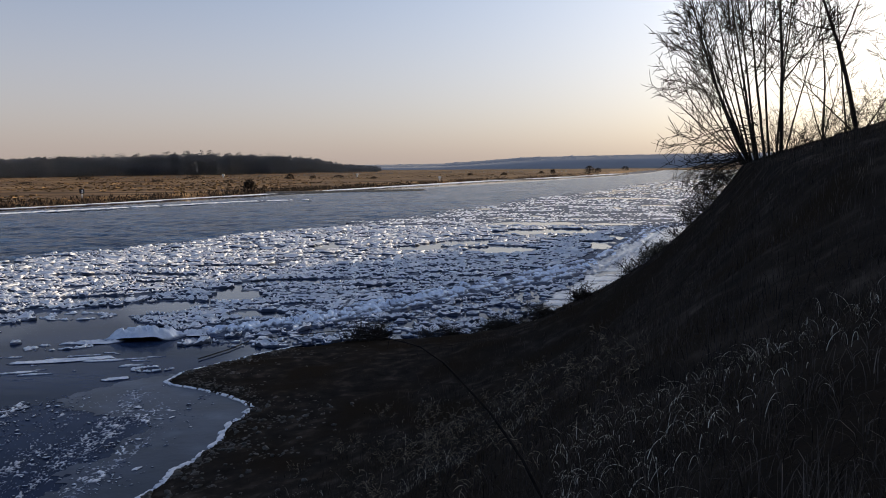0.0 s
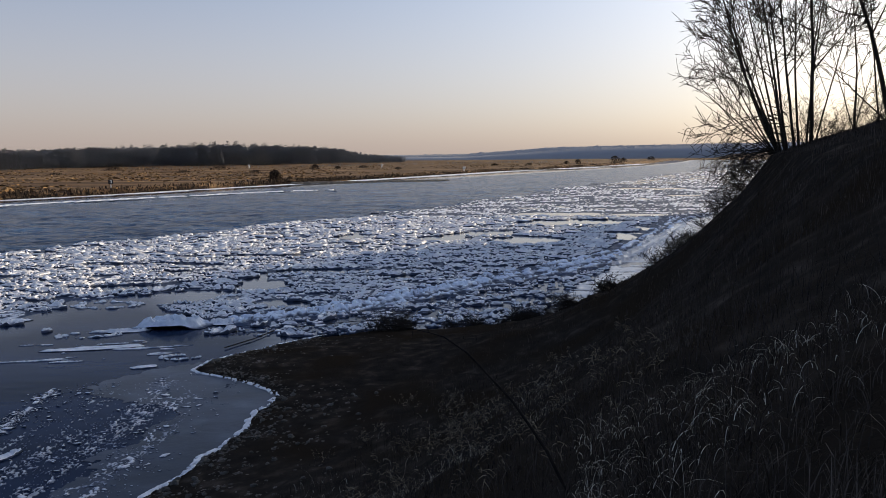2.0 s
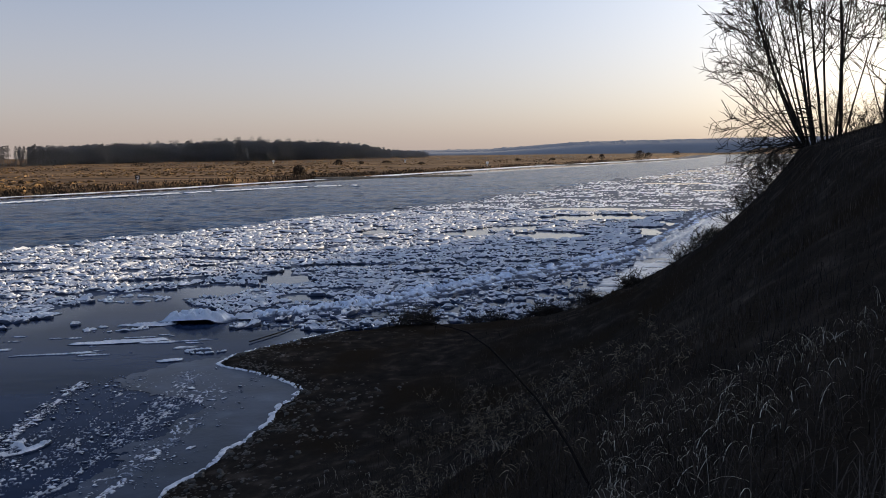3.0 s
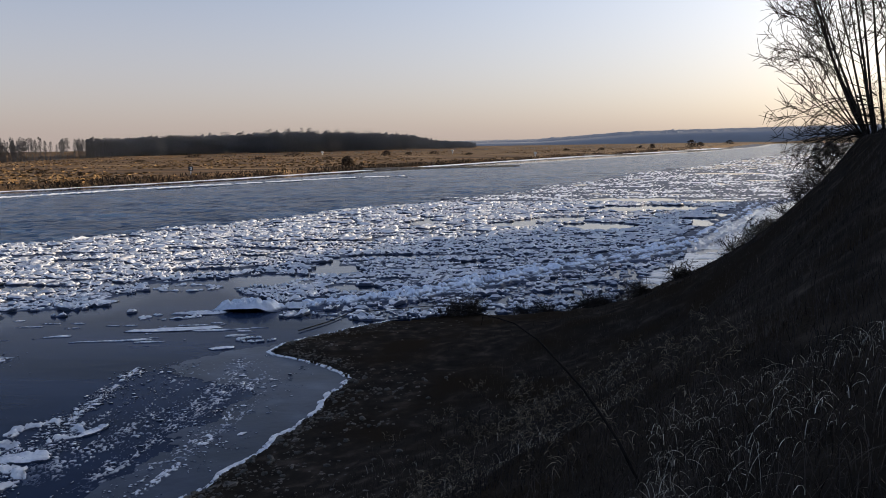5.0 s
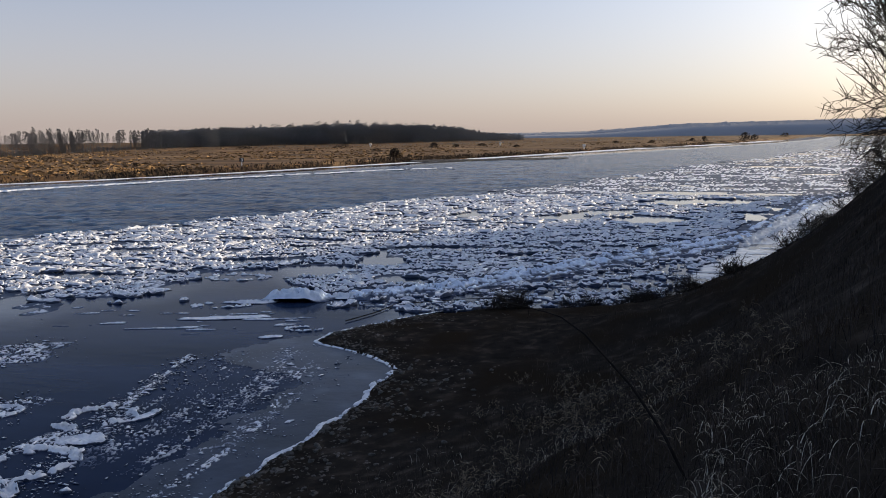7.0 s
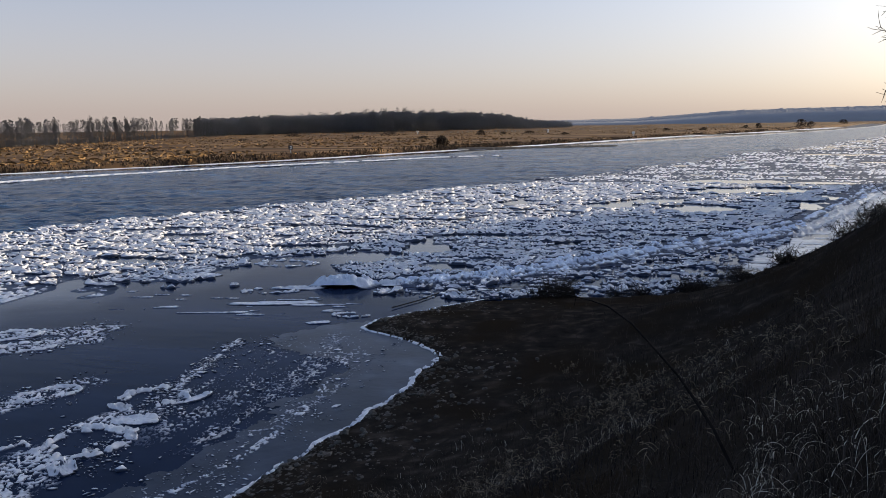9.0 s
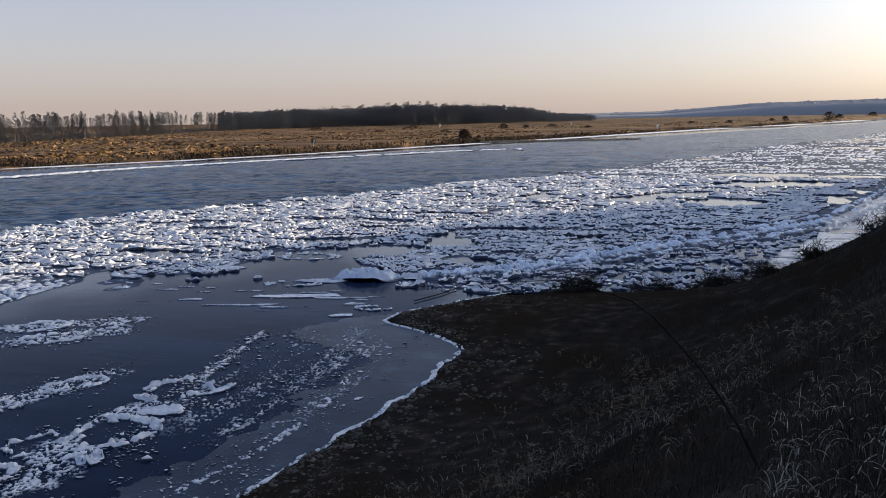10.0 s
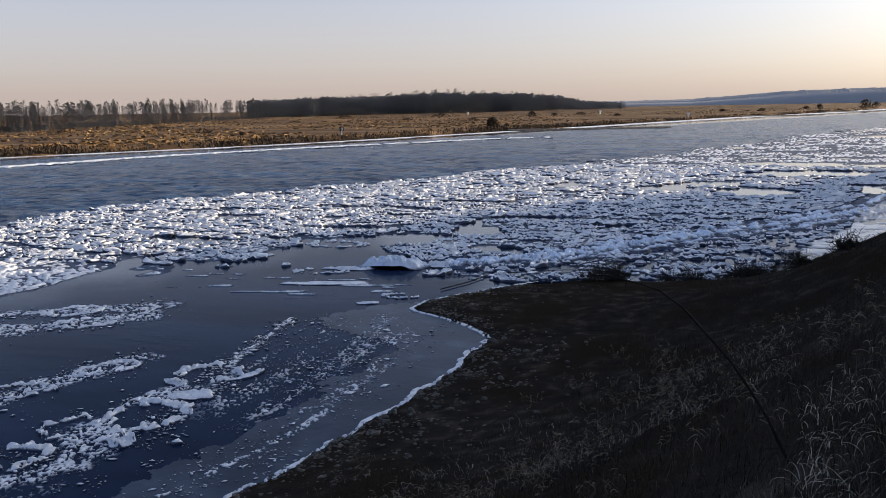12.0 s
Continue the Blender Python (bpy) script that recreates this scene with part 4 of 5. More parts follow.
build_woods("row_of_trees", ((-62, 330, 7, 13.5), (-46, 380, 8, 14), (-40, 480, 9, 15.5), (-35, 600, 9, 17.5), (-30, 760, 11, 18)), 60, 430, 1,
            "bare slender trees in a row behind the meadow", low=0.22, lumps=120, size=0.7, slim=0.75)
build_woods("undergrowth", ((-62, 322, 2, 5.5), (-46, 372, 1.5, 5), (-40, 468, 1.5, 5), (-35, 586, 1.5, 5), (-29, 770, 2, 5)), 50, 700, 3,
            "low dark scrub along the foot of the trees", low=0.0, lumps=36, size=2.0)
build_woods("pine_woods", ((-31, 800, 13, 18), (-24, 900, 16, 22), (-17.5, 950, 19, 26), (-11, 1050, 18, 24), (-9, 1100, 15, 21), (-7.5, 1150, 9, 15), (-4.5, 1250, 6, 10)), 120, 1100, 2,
            "dense dark woods on a low rise across the river", low=0.0, lumps=84, size=1.3, mat=HAZY_PINES, slim=1.6)


build_woods("scrub_strip", ((-24, 700, 0.8, 1.8), (-17, 720, 1, 2.2), (-9, 760, 0.8, 1.8), (-2, 860, 0.8, 2), (5, 980, 1, 2.4), (9, 1000, 1, 2)), 90, 420, 8,
            "dark lines of low scrub across the far meadow", low=0.0, lumps=40, size=2.6)
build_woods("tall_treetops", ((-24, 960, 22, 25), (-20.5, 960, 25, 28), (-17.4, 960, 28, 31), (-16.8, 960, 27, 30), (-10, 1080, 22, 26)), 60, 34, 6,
            "taller old trees that stand out above the woods", low=0.45, lumps=150, size=0.45, mat=HAZY_PINES)
# added behind the crest, mostly out of view, to shade the near ice
build_woods("shading_woods", ((21.5, 118, 3, 6), (24, 118, 4, 7), (27, 120, 5, 8), (31, 120, 6, 9), (40, 110, 8, 11), (50, 100, 9, 13)), 30, 520, 4,
            "dark leafless woods added behind the bluff crest to cast shade", low=0.05, lumps=60, size=1.6)


def build_hills():
    az = np.radians(np.arange(-9, 40, 0.05))
    deg = np.degrees(az)
    V, Q, n = [], [], 0
    for dist, prof, seed in ((3300, ((-9, 0.22), (-4, 0.25), (0, 0.3), (3, 0.5), (6, 0.72), (10, 0.8), (15, 0.85), (22, 0.9), (40, 0.8)), 1),
                             (2500, ((-9, 0.05), (-5, 0.1), (0, 0.1), (4, 0.35), (8, 0.65), (12, 0.72), (20, 0.8), (40, 0.7)), 2)):
        el = np.interp(deg, [p[0] for p in prof], [p[1] for p in prof])
        top = EYE + dist * np.tan(np.radians(el)) + (fbm(deg * 9, deg * 0 + seed, 4, 200) - 0.5) * 4 + np.maximum(fbm(deg * 3, deg * 0, 3, 210 + seed) - 0.62, 0) * 14
        smooth_top = EYE + dist * np.tan(np.radians(el))
        rows = []
        for f, dz in ((0, 0), (10.0, 0.5), (60.0, 0.8), (110.0, 0.93), (130.0, 1.0), (420.0, 0.8)):
            r = dist + f
            rows.append(np.column_stack([np.sin(az) * r, np.cos(az) * r, np.maximum((top if dz == 1.0 else smooth_top * dz), -1)]))
        V.append(np.vstack(rows))
        Q.append(grid_quads(6, len(az)) + n)
        n += 6 * len(az)
    me = mesh_from_arrays("backdrop", np.vstack(V), np.vstack(Q), HAZY_HILLS, None, True)
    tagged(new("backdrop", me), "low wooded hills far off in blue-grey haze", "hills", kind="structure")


build_hills()


# ---- the far bank ----
def blob_shrub(name, at, height, width, seed, label, mat=None, parts=220):
    """A dense far-off bush: stems and many small twig tufts with an uneven outline."""
    rng = np.random.default_rng(seed)
    z0 = ground_at(*at)
    root = tagged(new(name), label, "bush")
    root.location = (at[0], at[1], z0 - 0.1)
    stem = Tubes()
    rr = random.Random(seed)
    for k in range(9):
        pts, radii = limb(rr, Vector((rr.gauss(0, width * 0.1), rr.gauss(0, width * 0.1), 0)), Vector((rr.gauss(0, 0.5), rr.gauss(0, 0.5), 1)), height * rr.uniform(0.6, 1.0), 0.06, 0.03, 4, 0.1, 0.02)
        stem.add(pts, radii, 3)
    ob = tagged(new("stem_tangle", stem.mesh("stem_tangle", TWIG)), kind="stuff")
    ob.parent = root
    th, f = rng.uniform(0, 2 * np.pi, parts), rng.uniform(0.05, 1, parts) ** 0.8
    rad = width * 0.5 * np.sqrt(np.clip(1.03 - f ** 2, 0.02, 1)) * np.sqrt(rng.uniform(0.05, 1, parts)) * rng.uniform(0.75, 1.25, parts)
    c = np.column_stack([np.cos(th) * rad, np.sin(th) * rad, f * height])
    u1, u2 = rng.normal(0, 1, (parts, 3)), rng.normal(0, 1, (parts, 3))
    s = rng.uniform(0.08, 0.22, (parts, 1)) * height ** 0.6
    quad = np.stack([c - u1 * s, c - u2 * s * 0.5, c + u1 * s, c + u2 * s * 0.5], 1).reshape(-1, 3)
    ob = tagged(new("twig_tangle", mesh_from_arrays("twig_tangle", quad, np.arange(parts * 4).reshape(-1, 4), mat or BRUSH)), kind="stuff")
    ob.parent = root
    return root


def polar(az, r):
    return math.sin(radians(az)) * r, math.cos(radians(az)) * r


blob_shrub("dark_bush", polar(-13.8, 302), 3.5, 5.2, 1, "dark pointed bush near the far waterline", parts=500)
for k, (az, r, h, w) in enumerate(((10.6, 900, 7.8, 13), (11.2, 960, 5, 9), (13.1, 1340, 6.5, 16), (8.0, 800, 4.4, 7), (7.2, 820, 3, 7), (-31.65, 258, 1.1, 2.6), (-11.0, 560, 3.6, 8),
                                   (-9.4, 600, 2.2, 6), (-17.6, 620, 3.2, 16), (-24.5, 640, 3.0, 14), (-20, 500, 1.6, 9), (-15.2, 480, 1.6, 7), (-7.5, 640, 2.4, 9), (2, 700, 2.2, 7),
                                   (-5.0, 560, 1.8, 5), (-12.8, 312, 1.0, 2.4), (4.5, 720, 2.4, 6), (-43.6, 330, 1.6, 12), (-37, 380, 1.5, 14), (-28, 470, 1.5, 12), (-34, 300, 0.9, 4))):
    blob_shrub("meadow_bush", polar(az, r), h, w, 20 + k, "leafless brown bush in the flat meadow" if h > 2 else "low brown clump of scrub in the meadow", parts=160 + int(w * 14))


def box(bm, sx, sy, sz, m):
    geom = bmesh.ops.create_cube(bm, size=1, matrix=m @ Matrix.Diagonal((sx, sy, sz, 1)))
    return geom


def part(name, bm, mat, parent, label="", bevel=0.0):
    if bevel:
        bmesh.ops.bevel(bm, geom=list(bm.edges), offset=bevel, segments=1, affect='EDGES')
    me = bpy.data.meshes.new(name)
    bm.to_mesh(me)
    bm.free()
    me.materials.append(mat)
    ob = new(name, me)
    ob.parent = parent
    if label:
        tagged(ob, label)
    return ob


def navigation_sign(az, r):
    x, y = polar(az, r)
    root = tagged(new("navigation_sign"), "square dark river sign with a white mark on a white post", "sign")
    root.matrix_world = pose(x, y, ground_at(x, y) - 0.3, 0, 0, -az)
    bm = bmesh.new()
    box(bm, 0.28, 0.2, 1.5, pose(0, 0, 0.75))
    part("post", bm, WHITE, root, "white wooden post", 0.01)
    bm = bmesh.new()
    box(bm, 1.25, 0.06, 1.25, pose(0, -0.12, 1.95))
    board = part("board", bm, BLACK, root, "", 0.01)
    for dx, dz, w, h in ((0.08, 2.25, 0.5, 0.2), (0.25, 1.95, 0.2, 0.75), (0.08, 1.65, 0.5, 0.2)):
        bm = bmesh.new()
        box(bm, w, 0.03, h, pose(dx - 0.05, -0.17, dz))
        part("mark", bm, WHITE, board, "white painted bar")


navigation_sign(-24.72, 236)


def marker_post(az, r, h):
    x, y = polar(az, r)
    root = tagged(new("marker_post"), "small white marker post standing in the meadow", "post", "white marker posts")
    root.location = (x, y, ground_at(x, y) - 0.2)
    bm = bmesh.new()
    box(bm, 0.7, 0.5, h, pose(0, 0, h / 2))
    part("post", bm, WHITE, root, "", 0.02)
    bm = bmesh.new()
    box(bm, 1.7, 0.8, 1.3, pose(0, 0, h + 0.6))
    part("cap", bm, WHITE, root, "white topmark", 0.04)


marker_post(-6.19, 640, 2.2)
marker_post(-0.2, 470, 1.6)
marker_post(-15.6, 700, 2.0)


def groyne(a, b, seed):
    """A low dam of dumped stone that runs out into the river."""
    rng = np.random.default_rng(seed)
    a, b = np.array(a, float), np.array(b, float)
    n = 60
    t = np.linspace(0, 1, n)[:, None]
    mid = a + (b - a) * t
    side = np.array([-(b - a)[1], (b - a)[0]]) / np.linalg.norm(b - a)
    rows = []
    for off, z in ((-2.4, -0.3), (-1.4, 0.45), (0, 0.85), (1.4, 0.45), (2.4, -0.3)):
        p = mid + side * (off + rng.normal(0, 0.15, (n, 1)))
        rows.append(np.column_stack([p, z * (1 - 0.45 * t[:, 0]) + rng.normal(0, 0.06, n)]))
    me = mesh_from_arrays("stone_groyne", np.vstack(rows), grid_quads(5, n), STONE)
    tagged(new("stone_groyne", me), "low dark stone groyne running into the river", "groyne", "stone groynes")


groyne((-64, 283), (-7.7, 316), 1)
groyne((22, 528), (84, 580), 2)
groyne((100, 690), (170, 760), 3)


def build_tussocks():
    """Dry sedge and reed over the meadow, thick along the waterline."""
    rng = np.random.default_rng(5)
    for name, n, label in (("meadow_sedge", 26000, "tawny tussocks of dry sedge over the floodplain"), ("bank_reeds", 14000, "dark brown reed fringe along the far waterline")):
        if name == "meadow_sedge":
            r = 150 * (900 / 150) ** rng.uniform(0, 1, n)
            a = np.radians(rng.uniform(-60, 16, n))
            x, y = np.sin(a) * r, np.cos(a) * r
            ok = (x < np.interp(y, FAR_Y, FAR_X) - 2) & (fbm(x * 0.03, y * 0.012, 3, 71) > rng.uniform(0.3, 0.62, n))
            hgt, wid, mat = rng.uniform(0.15, 0.5, n), rng.uniform(0.6, 2.2, n), REED
        else:
            y = 110 * (900 / 110) ** rng.uniform(0, 1, n)
            x = np.interp(y, FAR_Y, FAR_X) - rng.gamma(1.5, 1.2, n) + 0.5
            ok = fbm(x * 0.05, y * 0.05, 3, 72) > rng.uniform(0.2, 0.55, n)
            hgt, wid, mat = rng.uniform(0.3, 0.9, n), rng.uniform(0.12, 0.5, n), BRUSH
        x, y, hgt, wid = x[ok], y[ok], hgt[ok], wid[ok]
        n = len(x)
        z = land_height(x, y)
        th = rng.uniform(0, np.pi, n)
        cx, cy = np.cos(th) * wid * 0.5, np.sin(th) * wid * 0.5
        jx, jy = rng.normal(0, 0.2, (2, n))
        v = np.stack([np.stack([x - cx, y - cy, z - 0.05], -1), np.stack([x + cx, y + cy, z - 0.05], -1),
                      np.stack([x + cx * 0.5 + jx, y + cy * 0.5 + jy, z + hgt * rng.uniform(0.6, 1, n)], -1), np.stack([x - cx * 0.6 + jx, y - cy * 0.6 + jy, z + hgt], -1)], 1)
        me = mesh_from_arrays(name, v.reshape(-1, 3), np.arange(n * 4).reshape(-1, 4), mat)
        tagged(new(name, me), label, "grass", kind="stuff")


build_tussocks()


# ---- the near slope: weeds, stones, grass ----
rw = random.Random(91)
CLUMPS = ((-3.7, 0.95, 8, 1.1), (-0.3, 0.8, 5, 0.8), (2.6, 0.9, 9, 0.9), (4.2, 0.9, 6, 0.8), (7.0, 0.8, 4, 1.0), (10.0, 0.9, 4, 1.5), (17.4, 1.3, 5, 3.0), (22.0, 1.3, 4, 3.0))
for x0, h, count, reach in CLUMPS:        # thickets at the waterline
    for k in range(count):
        x = x0 + rw.gauss(0, 0.7) * reach
        y = float(np.interp(x, SHORE_X[12:], SHORE_Y[12:])) - rw.uniform(-0.05, 0.5)
        if ground_at(x, y) > -0.12:
            bare_shrub((x, y), h * rw.uniform(0.6, 1.6), rw.randint(12, 40), rw.randint(1, 9999), "dry twiggy weeds standing at the ice edge", "dry_weeds", rw.uniform(0.4, 1.0), 0.016 if y < 50 else 0.024, rw.uniform(-0.5, 0.2))
for k in range(40):        # ragged low growth between them
    y = 40.2 + 46 * rw.uniform(0, 1) ** 1.5
    x = float(np.interp(y, SHORE_Y, SHORE_X)) + rw.uniform(-0.3, 0.9)
    if ground_at(x, y) > -0.1:
        bare_shrub((x, y), rw.uniform(0.2, 0.7), rw.randint(3, 24), 400 + k, "low ragged weeds along the frozen waterline", "shore_weeds", rw.uniform(0.3, 1.1), 0.016, rw.uniform(-0.6, 0.4))
for k in range(18):        # tall dry stalks on the slope
    a, d = radians(rw.uniform(-14, 30)), rw.uniform(4.2, 11)
    bare_shrub((math.sin(a) * d, math.cos(a) * d), rw.uniform(0.35, 0.65), rw.randint(1, 3), 500 + k, "thin dry weed stalk standing in the grass", "dry_stalk", 0.14, 0.0035)


def long_branch():
    """A thin dark branch frozen into the ice off the point."""
    root = tagged(new("frozen_branch"), "long thin dark branch frozen into the slushy ice", "branch")
    pts = [Vector((x, y, 0.07)) for x, y in BRANCH]
    root.location = pts[0]
    stem = Tubes()
    stem.add([p - pts[0] for p in pts], [0.028 - 0.002 * k for k in range(8)], 6)
    ob = new("stem", stem.mesh("stem", SHOOT))
    ob.parent = root


long_branch()


def seed_weed(at, height, stalks, seed, thick=0.007):
    """A tuft of thin stalks with drooping pale seed plumes and withered leaves."""
    rng = random.Random(seed)
    root = tagged(new("withered_weed"), "withered weed tuft with pale drooping seed plumes", "weed", "withered weeds on the slope")
    root.location = (at[0], at[1], ground_at(*at) - 0.03)
    stem, plume = Tubes(), Tubes()
    for k in range(stalks):
        way = Vector((rng.gauss(0, 0.28), rng.gauss(0, 0.28), 1))
        ln = height * rng.uniform(0.5, 1.1)
        pts, radii = limb(rng, Vector((rng.gauss(0, 0.12), rng.gauss(0, 0.12), 0)), way, ln, thick, thick * 0.6, 6, 0.08, -0.03)
        stem.add(pts, radii, 3)
        for j in range(rng.randint(3, 8)):
            f = rng.uniform(2.4, 5.95)
            i = int(f)
            start = pts[i].lerp(pts[i + 1], f - i)
            sp, sr = limb(rng, start, Vector((rng.gauss(0, 0.8), rng.gauss(0, 0.8), rng.uniform(0.0, 0.9))), height * rng.uniform(0.1, 0.28), thick, thick * 0.5, 4, 0.15, -0.34)
            plume.add(sp, sr, 3)
    for nm, tb, mat in (("stalk_tuft", stem, GRASS), ("plume_tuft", plume, PLUME)):
        ob = tagged(new(nm, tb.mesh(nm, mat)), kind="stuff")
        ob.parent = root


rp = random.Random(23)
made = 0
while made < 80:
    a, d = radians(rp.uniform(-26, 12)), rp.uniform(11, 27)
    x, y = math.sin(a) * d, math.cos(a) * d
    clump = float(fbm(np.array([x * 0.3]), np.array([y * 0.3]), 3, 88)[0])
    if ground_at(x, y) > 0.4 and clump > rp.uniform(0.35, 0.6):
        seed_weed((x, y), rp.uniform(0.3, 0.8), rp.randint(2, 8), 900 + made)
        made += 1
for k in range(70):
    a, d = radians(rp.uniform(-24, 14)), rp.uniform(6, 12)
    seed_weed((math.sin(a) * d, math.cos(a) * d), rp.uniform(0.2, 0.5), rp.randint(2, 7), 1200 + k, 0.0035)


def bent_stem():
    """A long bare shoot that arches out from the slope."""
    root = tagged(new("arching_shoot"), "long dark bare bramble shoot arching over the slope", "branch")
    pts = [Vector(p) for p in ((0.80, 5.0, 6.45), (0.66, 5.11, 6.76), (0.55, 5.27, 6.96), (0.45, 5.38, 7.09), (0.33, 5.49, 7.24), (0.19, 5.6, 7.37), (0.0, 5.75, 7.54), (-0.18, 5.9, 7.63),
                               (-0.30, 5.97, 7.65), (-0.43, 6.05, 7.66), (-0.58, 6.15, 7.665), (-0.72, 6.22, 7.66))]
    root.location = pts[0]
    stem, side = Tubes(), Tubes()
    local = [p - pts[0] for p in pts]
    stem.add(local, [0.014 - 0.00100 * k for k in range(12)], 6)
    rng = random.Random(3)
    for i in range(1, 11):
        sp, sr = limb(rng, local[i], side_way(rng, local[i + 1] - local[i], radians(50)), rng.uniform(0.03, 0.09), 0.003, 0.0015, 2, 0.1, 0.02)
        side.add(sp, sr, 3)
    ob = new("stem", stem.mesh("stem", SHOOT))
    ob.parent = root
    ob = tagged(new("thorn_growth", side.mesh("thorn_growth", SHOOT)), kind="stuff")
    ob.parent = root


bent_stem()


def build_stones():
    rng = np.random.default_rng(12)
    shapes = []
    for k in range(5):
        bm = bmesh.new()
        bmesh.ops.create_icosphere(bm, subdivisions=2, radius=0.5)
        for v in bm.verts:
            n = noise.noise(v.co * 2.3 + Vector((k * 5.1, 0, 0)))
            v.co = v.co * (1 + 0.45 * n)
            v.co.z *= 0.55
        me = bpy.data.meshes.new("stone")
        bm.to_mesh(me)
        bm.free()
        me.materials.append(STONE)
        shapes.append(me)
    made = 0
    while made < 150:
        if made < 90:
            y = rng.uniform(19, 29)
            x = float(np.interp(y, SHORE_Y, SHORE_X)) + abs(rng.normal(0, 1.6)) + 0.1
        else:
            y = rng.uniform(12, 37)
            x = float(np.interp(y, SHORE_Y, SHORE_X)) + abs(rng.normal(0, 0.5))
        z = ground_at(x, y)
        if z < -0.02:
            made += 1
            continue
        ob = new("stone", shapes[made % 5])
        s = float(rng.uniform(0.07, 0.24))
        ob.matrix_world = pose(x, y, z + s * 0.1, rng.uniform(-12, 12), rng.uniform(-12, 12), rng.uniform(0, 360)) @ Matrix.Diagonal((s, s * rng.uniform(0.6, 1), s, 1))
        tagged(ob, "rounded wet grey stone on the muddy beach", "stone", "stones on the beach")
        made += 1


build_stones()


def build_clods():
    """Frozen mud clods and pebbles strewn along the beach."""
    rng = np.random.default_rng(44)
    n = 4600
    y = rng.uniform(9, 38, n)
    x = np.interp(y, SHORE_Y, SHORE_X) + rng.gamma(1.3, 0.9, n)
    z = bank_height(x, y)
    ok = (z > 0.0) & (fbm(x * 0.9, y * 0.9, 3, 46) > rng.uniform(0.3, 0.55, n))
    x, y, z = x[ok], y[ok], z[ok]
    n = len(x)
    s = rng.gamma(2.0, 0.018, n) + 0.015
    base = np.array([[1, 0, 0], [0, 1, 0], [-1, 0, 0], [0, -1, 0], [0.45, 0.1, 0.7], [-0.1, 0.5, 0.75], [-0.5, -0.1, 0.6], [0.1, -0.45, 0.8]])
    th = rng.uniform(0, 2 * np.pi, n)
    v = base[None] * (1 + rng.normal(0, 0.22, (n, 8, 3)))
    rx = v[..., 0] * np.cos(th)[:, None] - v[..., 1] * np.sin(th)[:, None]
    ry = v[..., 0] * np.sin(th)[:, None] + v[..., 1] * np.cos(th)[:, None]
    p = np.stack([x[:, None] + rx * s[:, None], y[:, None] + ry * s[:, None], z[:, None] - 0.01 + v[..., 2] * 0.4 * s[:, None]], -1)
    q = np.array([[0, 1, 5, 4], [1, 2, 6, 5], [2, 3, 7, 6], [3, 0, 4, 7], [4, 5, 6, 7]])[None] + (np.arange(n) * 8)[:, None, None]
    me = mesh_from_arrays("beach_clods", p.reshape(-1, 3), q.reshape(-1, 4), MUD)
    tagged(new("beach_clods", me), "frozen mud clods and pebbles along the beach", "pebbles", kind="stuff")


build_clods()


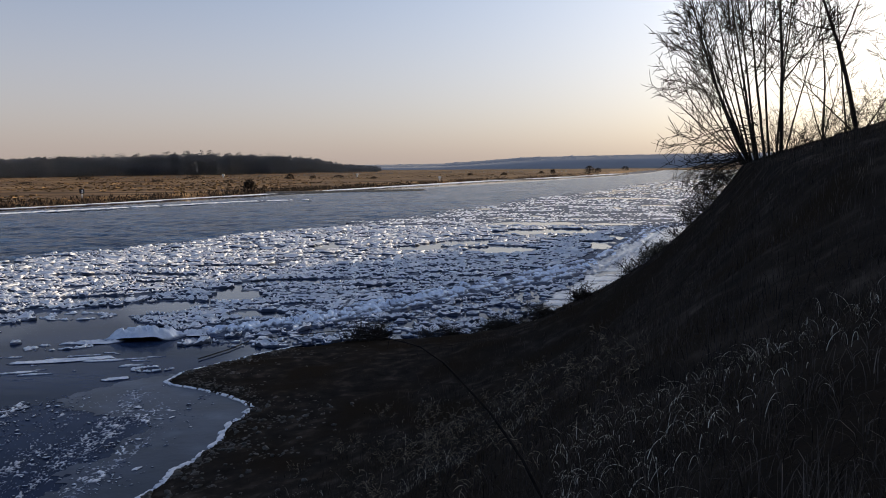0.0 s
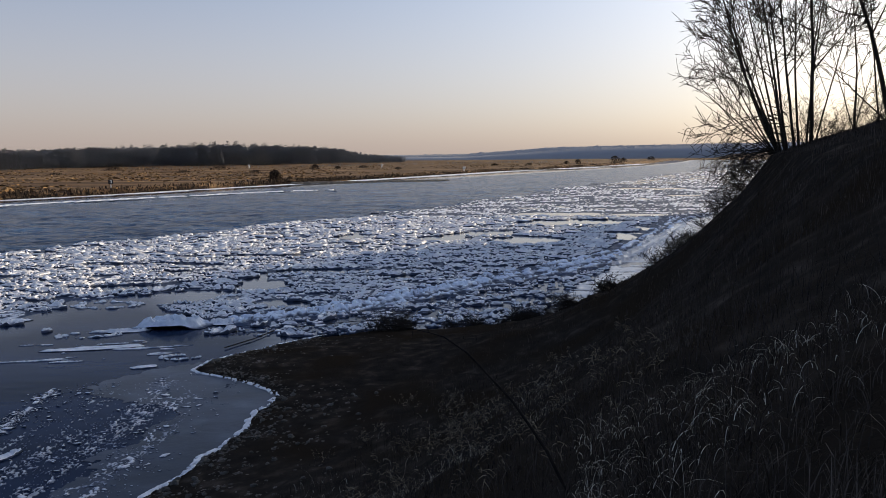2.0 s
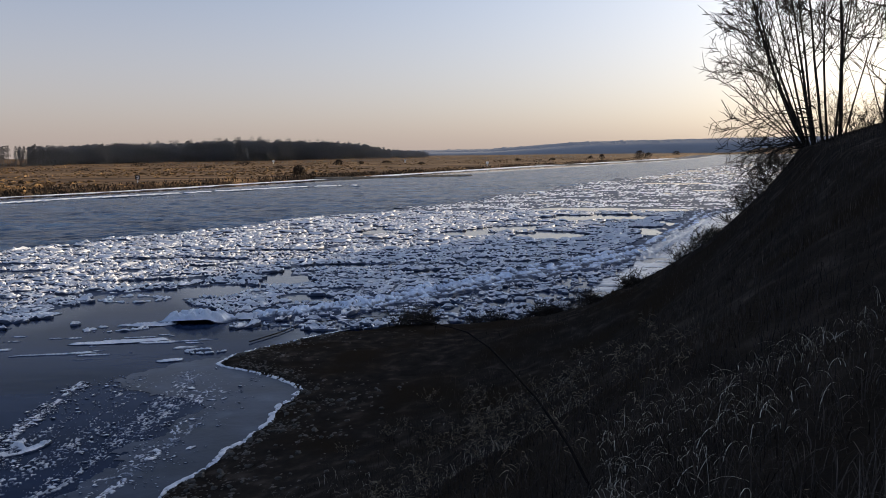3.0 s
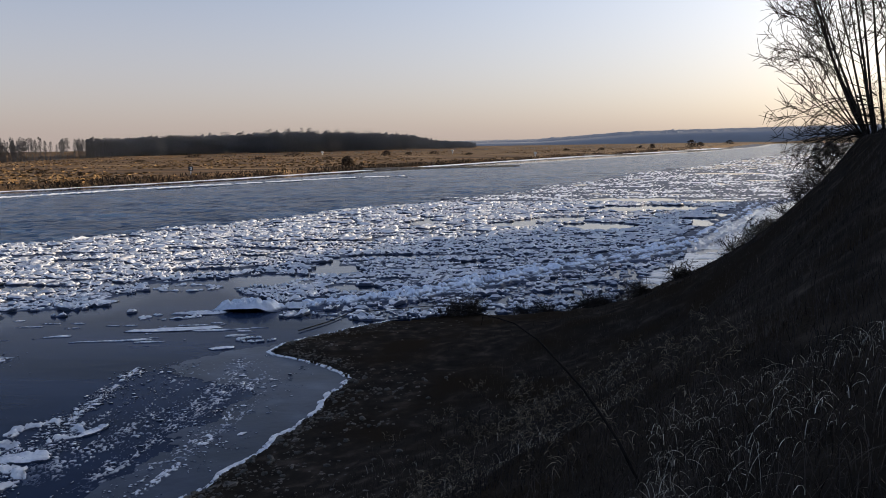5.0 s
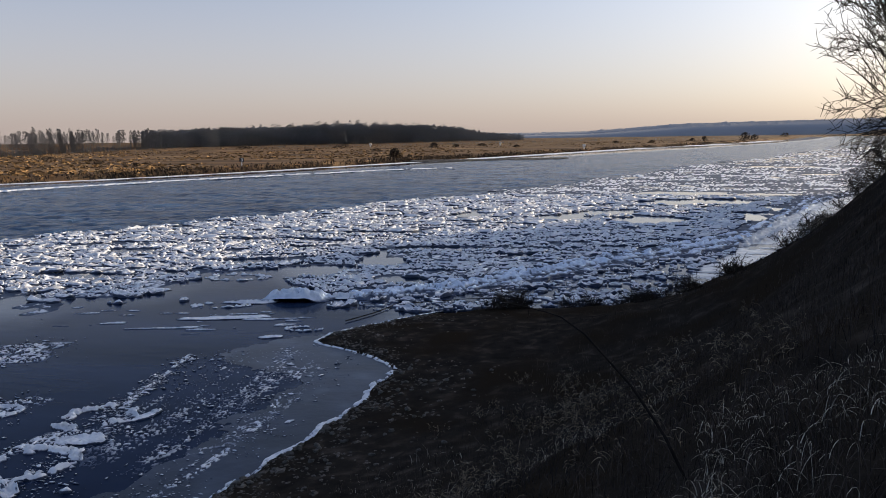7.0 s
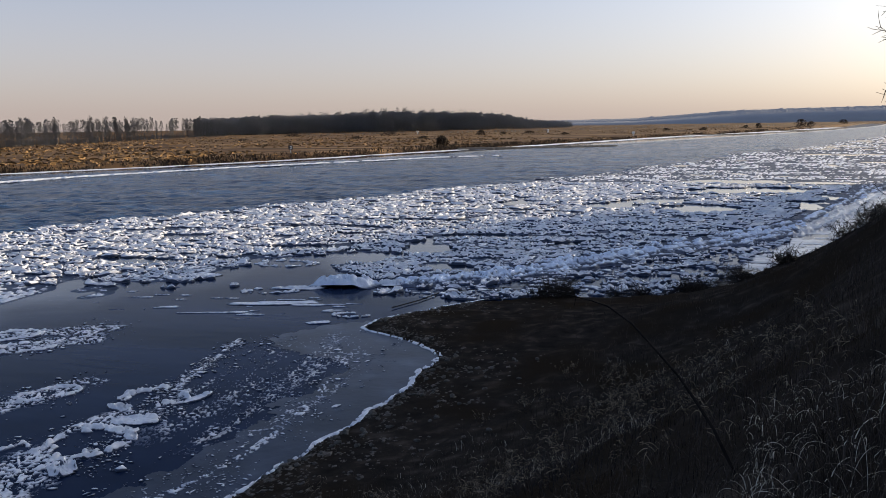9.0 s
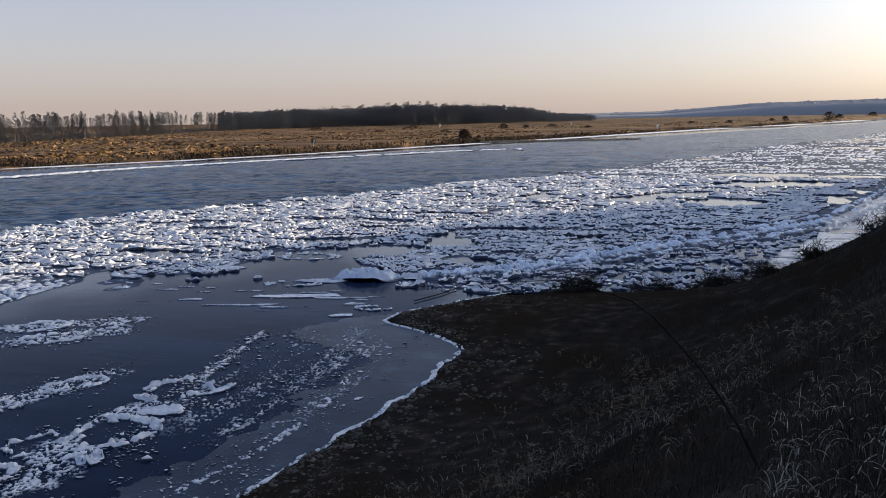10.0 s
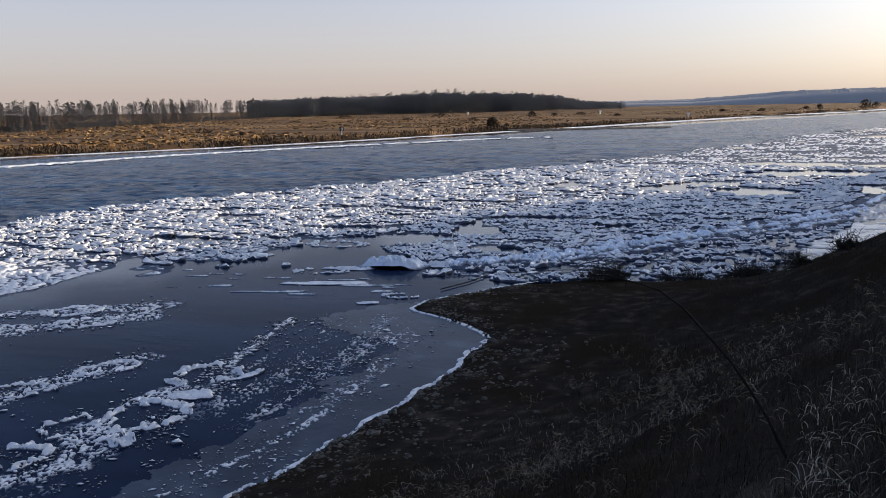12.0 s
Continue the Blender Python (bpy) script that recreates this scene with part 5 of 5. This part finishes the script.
def blades(name, count, r0, r1, length, width, segs, mat, seed, label, az0=-52, az1=37, low=0.35, lean=0.9, power=1.0, patch=0.0, curl=0.0, far=1.0):
    rng = np.random.default_rng(seed)
    n = count * 3
    r = r0 * (r1 / r0) ** rng.uniform(0, 1, n) ** power
    az = np.radians(rng.uniform(az0, az1, n))
    x, y = np.sin(az) * r, np.cos(az) * r
    z = bank_height(x, y)
    thin = fbm(x * 0.5, y * 0.5, 3, 31)
    ok = (z > low + 0.5 * rng.uniform(0, 1, n)) & (thin > rng.uniform(0.15, 0.5, n) + patch)
    x, y, z, r = (v[ok][:count] for v in (x, y, z, r))
    n = len(x)
    ln = rng.uniform(length[0], length[1], n) * (0.6 + 0.9 * fbm(x * 0.8, y * 0.8, 2, 41))
    w = rng.uniform(width[0], width[1], n) * np.clip(r / far, 0.25, 1.2)
    th = rng.uniform(0, 2 * np.pi, n)
    bend = (curl + rng.gamma(2.0, 0.42, n)) * lean
    tw = th + rng.normal(0, 0.5, n)
    sx, sy = -np.sin(tw), np.cos(tw)
    rows = []
    px, py, pz, ang = x.copy(), y.copy(), z - 0.02, rng.uniform(0, 0.35, n)
    for k in range(segs + 1):
        f = k / segs
        wk = w * (1 - f) ** 0.7 * 0.5 + 0.0004
        rows.append(np.stack([np.stack([px - sx * wk, py - sy * wk, pz], -1), np.stack([px + sx * wk, py + sy * wk, pz], -1)], 1))
        step = ln / segs
        px, py, pz = px + np.sin(ang) * np.cos(th) * step, py + np.sin(ang) * np.sin(th) * step, pz + np.cos(ang) * step
        ang = ang + bend * 1.7 / segs
    v = np.stack(rows, 1).reshape(n, -1, 3)
    k = (segs + 1) * 2
    base = (np.arange(n) * k)[:, None, None]
    q = np.array([[2 * i, 2 * i + 1, 2 * i + 3, 2 * i + 2] for i in range(segs)])[None] + base
    me = mesh_from_arrays(name, v.reshape(-1, 3), q.reshape(-1, 4), mat, None, True)
    tagged(new(name, me), label, "grass", kind="stuff")


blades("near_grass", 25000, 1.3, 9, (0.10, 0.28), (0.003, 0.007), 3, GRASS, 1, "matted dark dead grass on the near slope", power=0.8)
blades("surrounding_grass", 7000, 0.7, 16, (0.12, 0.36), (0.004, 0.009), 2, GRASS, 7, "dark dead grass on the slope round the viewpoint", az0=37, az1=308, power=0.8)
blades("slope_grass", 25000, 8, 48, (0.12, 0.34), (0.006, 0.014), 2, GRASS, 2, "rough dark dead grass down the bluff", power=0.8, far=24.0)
blades("straw_blades", 760, 3.4, 7, (0.04, 0.34), (0.0016, 0.0052), 7, STRAW, 3, "scattered pale curling straw blades", az0=8, lean=1.4, patch=0.2, curl=0.7)
blades("straw_tufts", 800, 9, 27, (0.10, 0.36), (0.006, 0.012), 4, STRAW, 4, "scattered pale tufts of withered grass", az0=-26, az1=8, lean=1.2, patch=0.2, far=18.0, curl=0.4)
blades("surrounding_straw", 900, 1.2, 9, (0.07, 0.26), (0.0025, 0.0055), 4, STRAW, 13, "scattered pale straw blades on the slope round the viewpoint", az0=37, az1=308, lean=1.3, patch=0.19, curl=0.8)
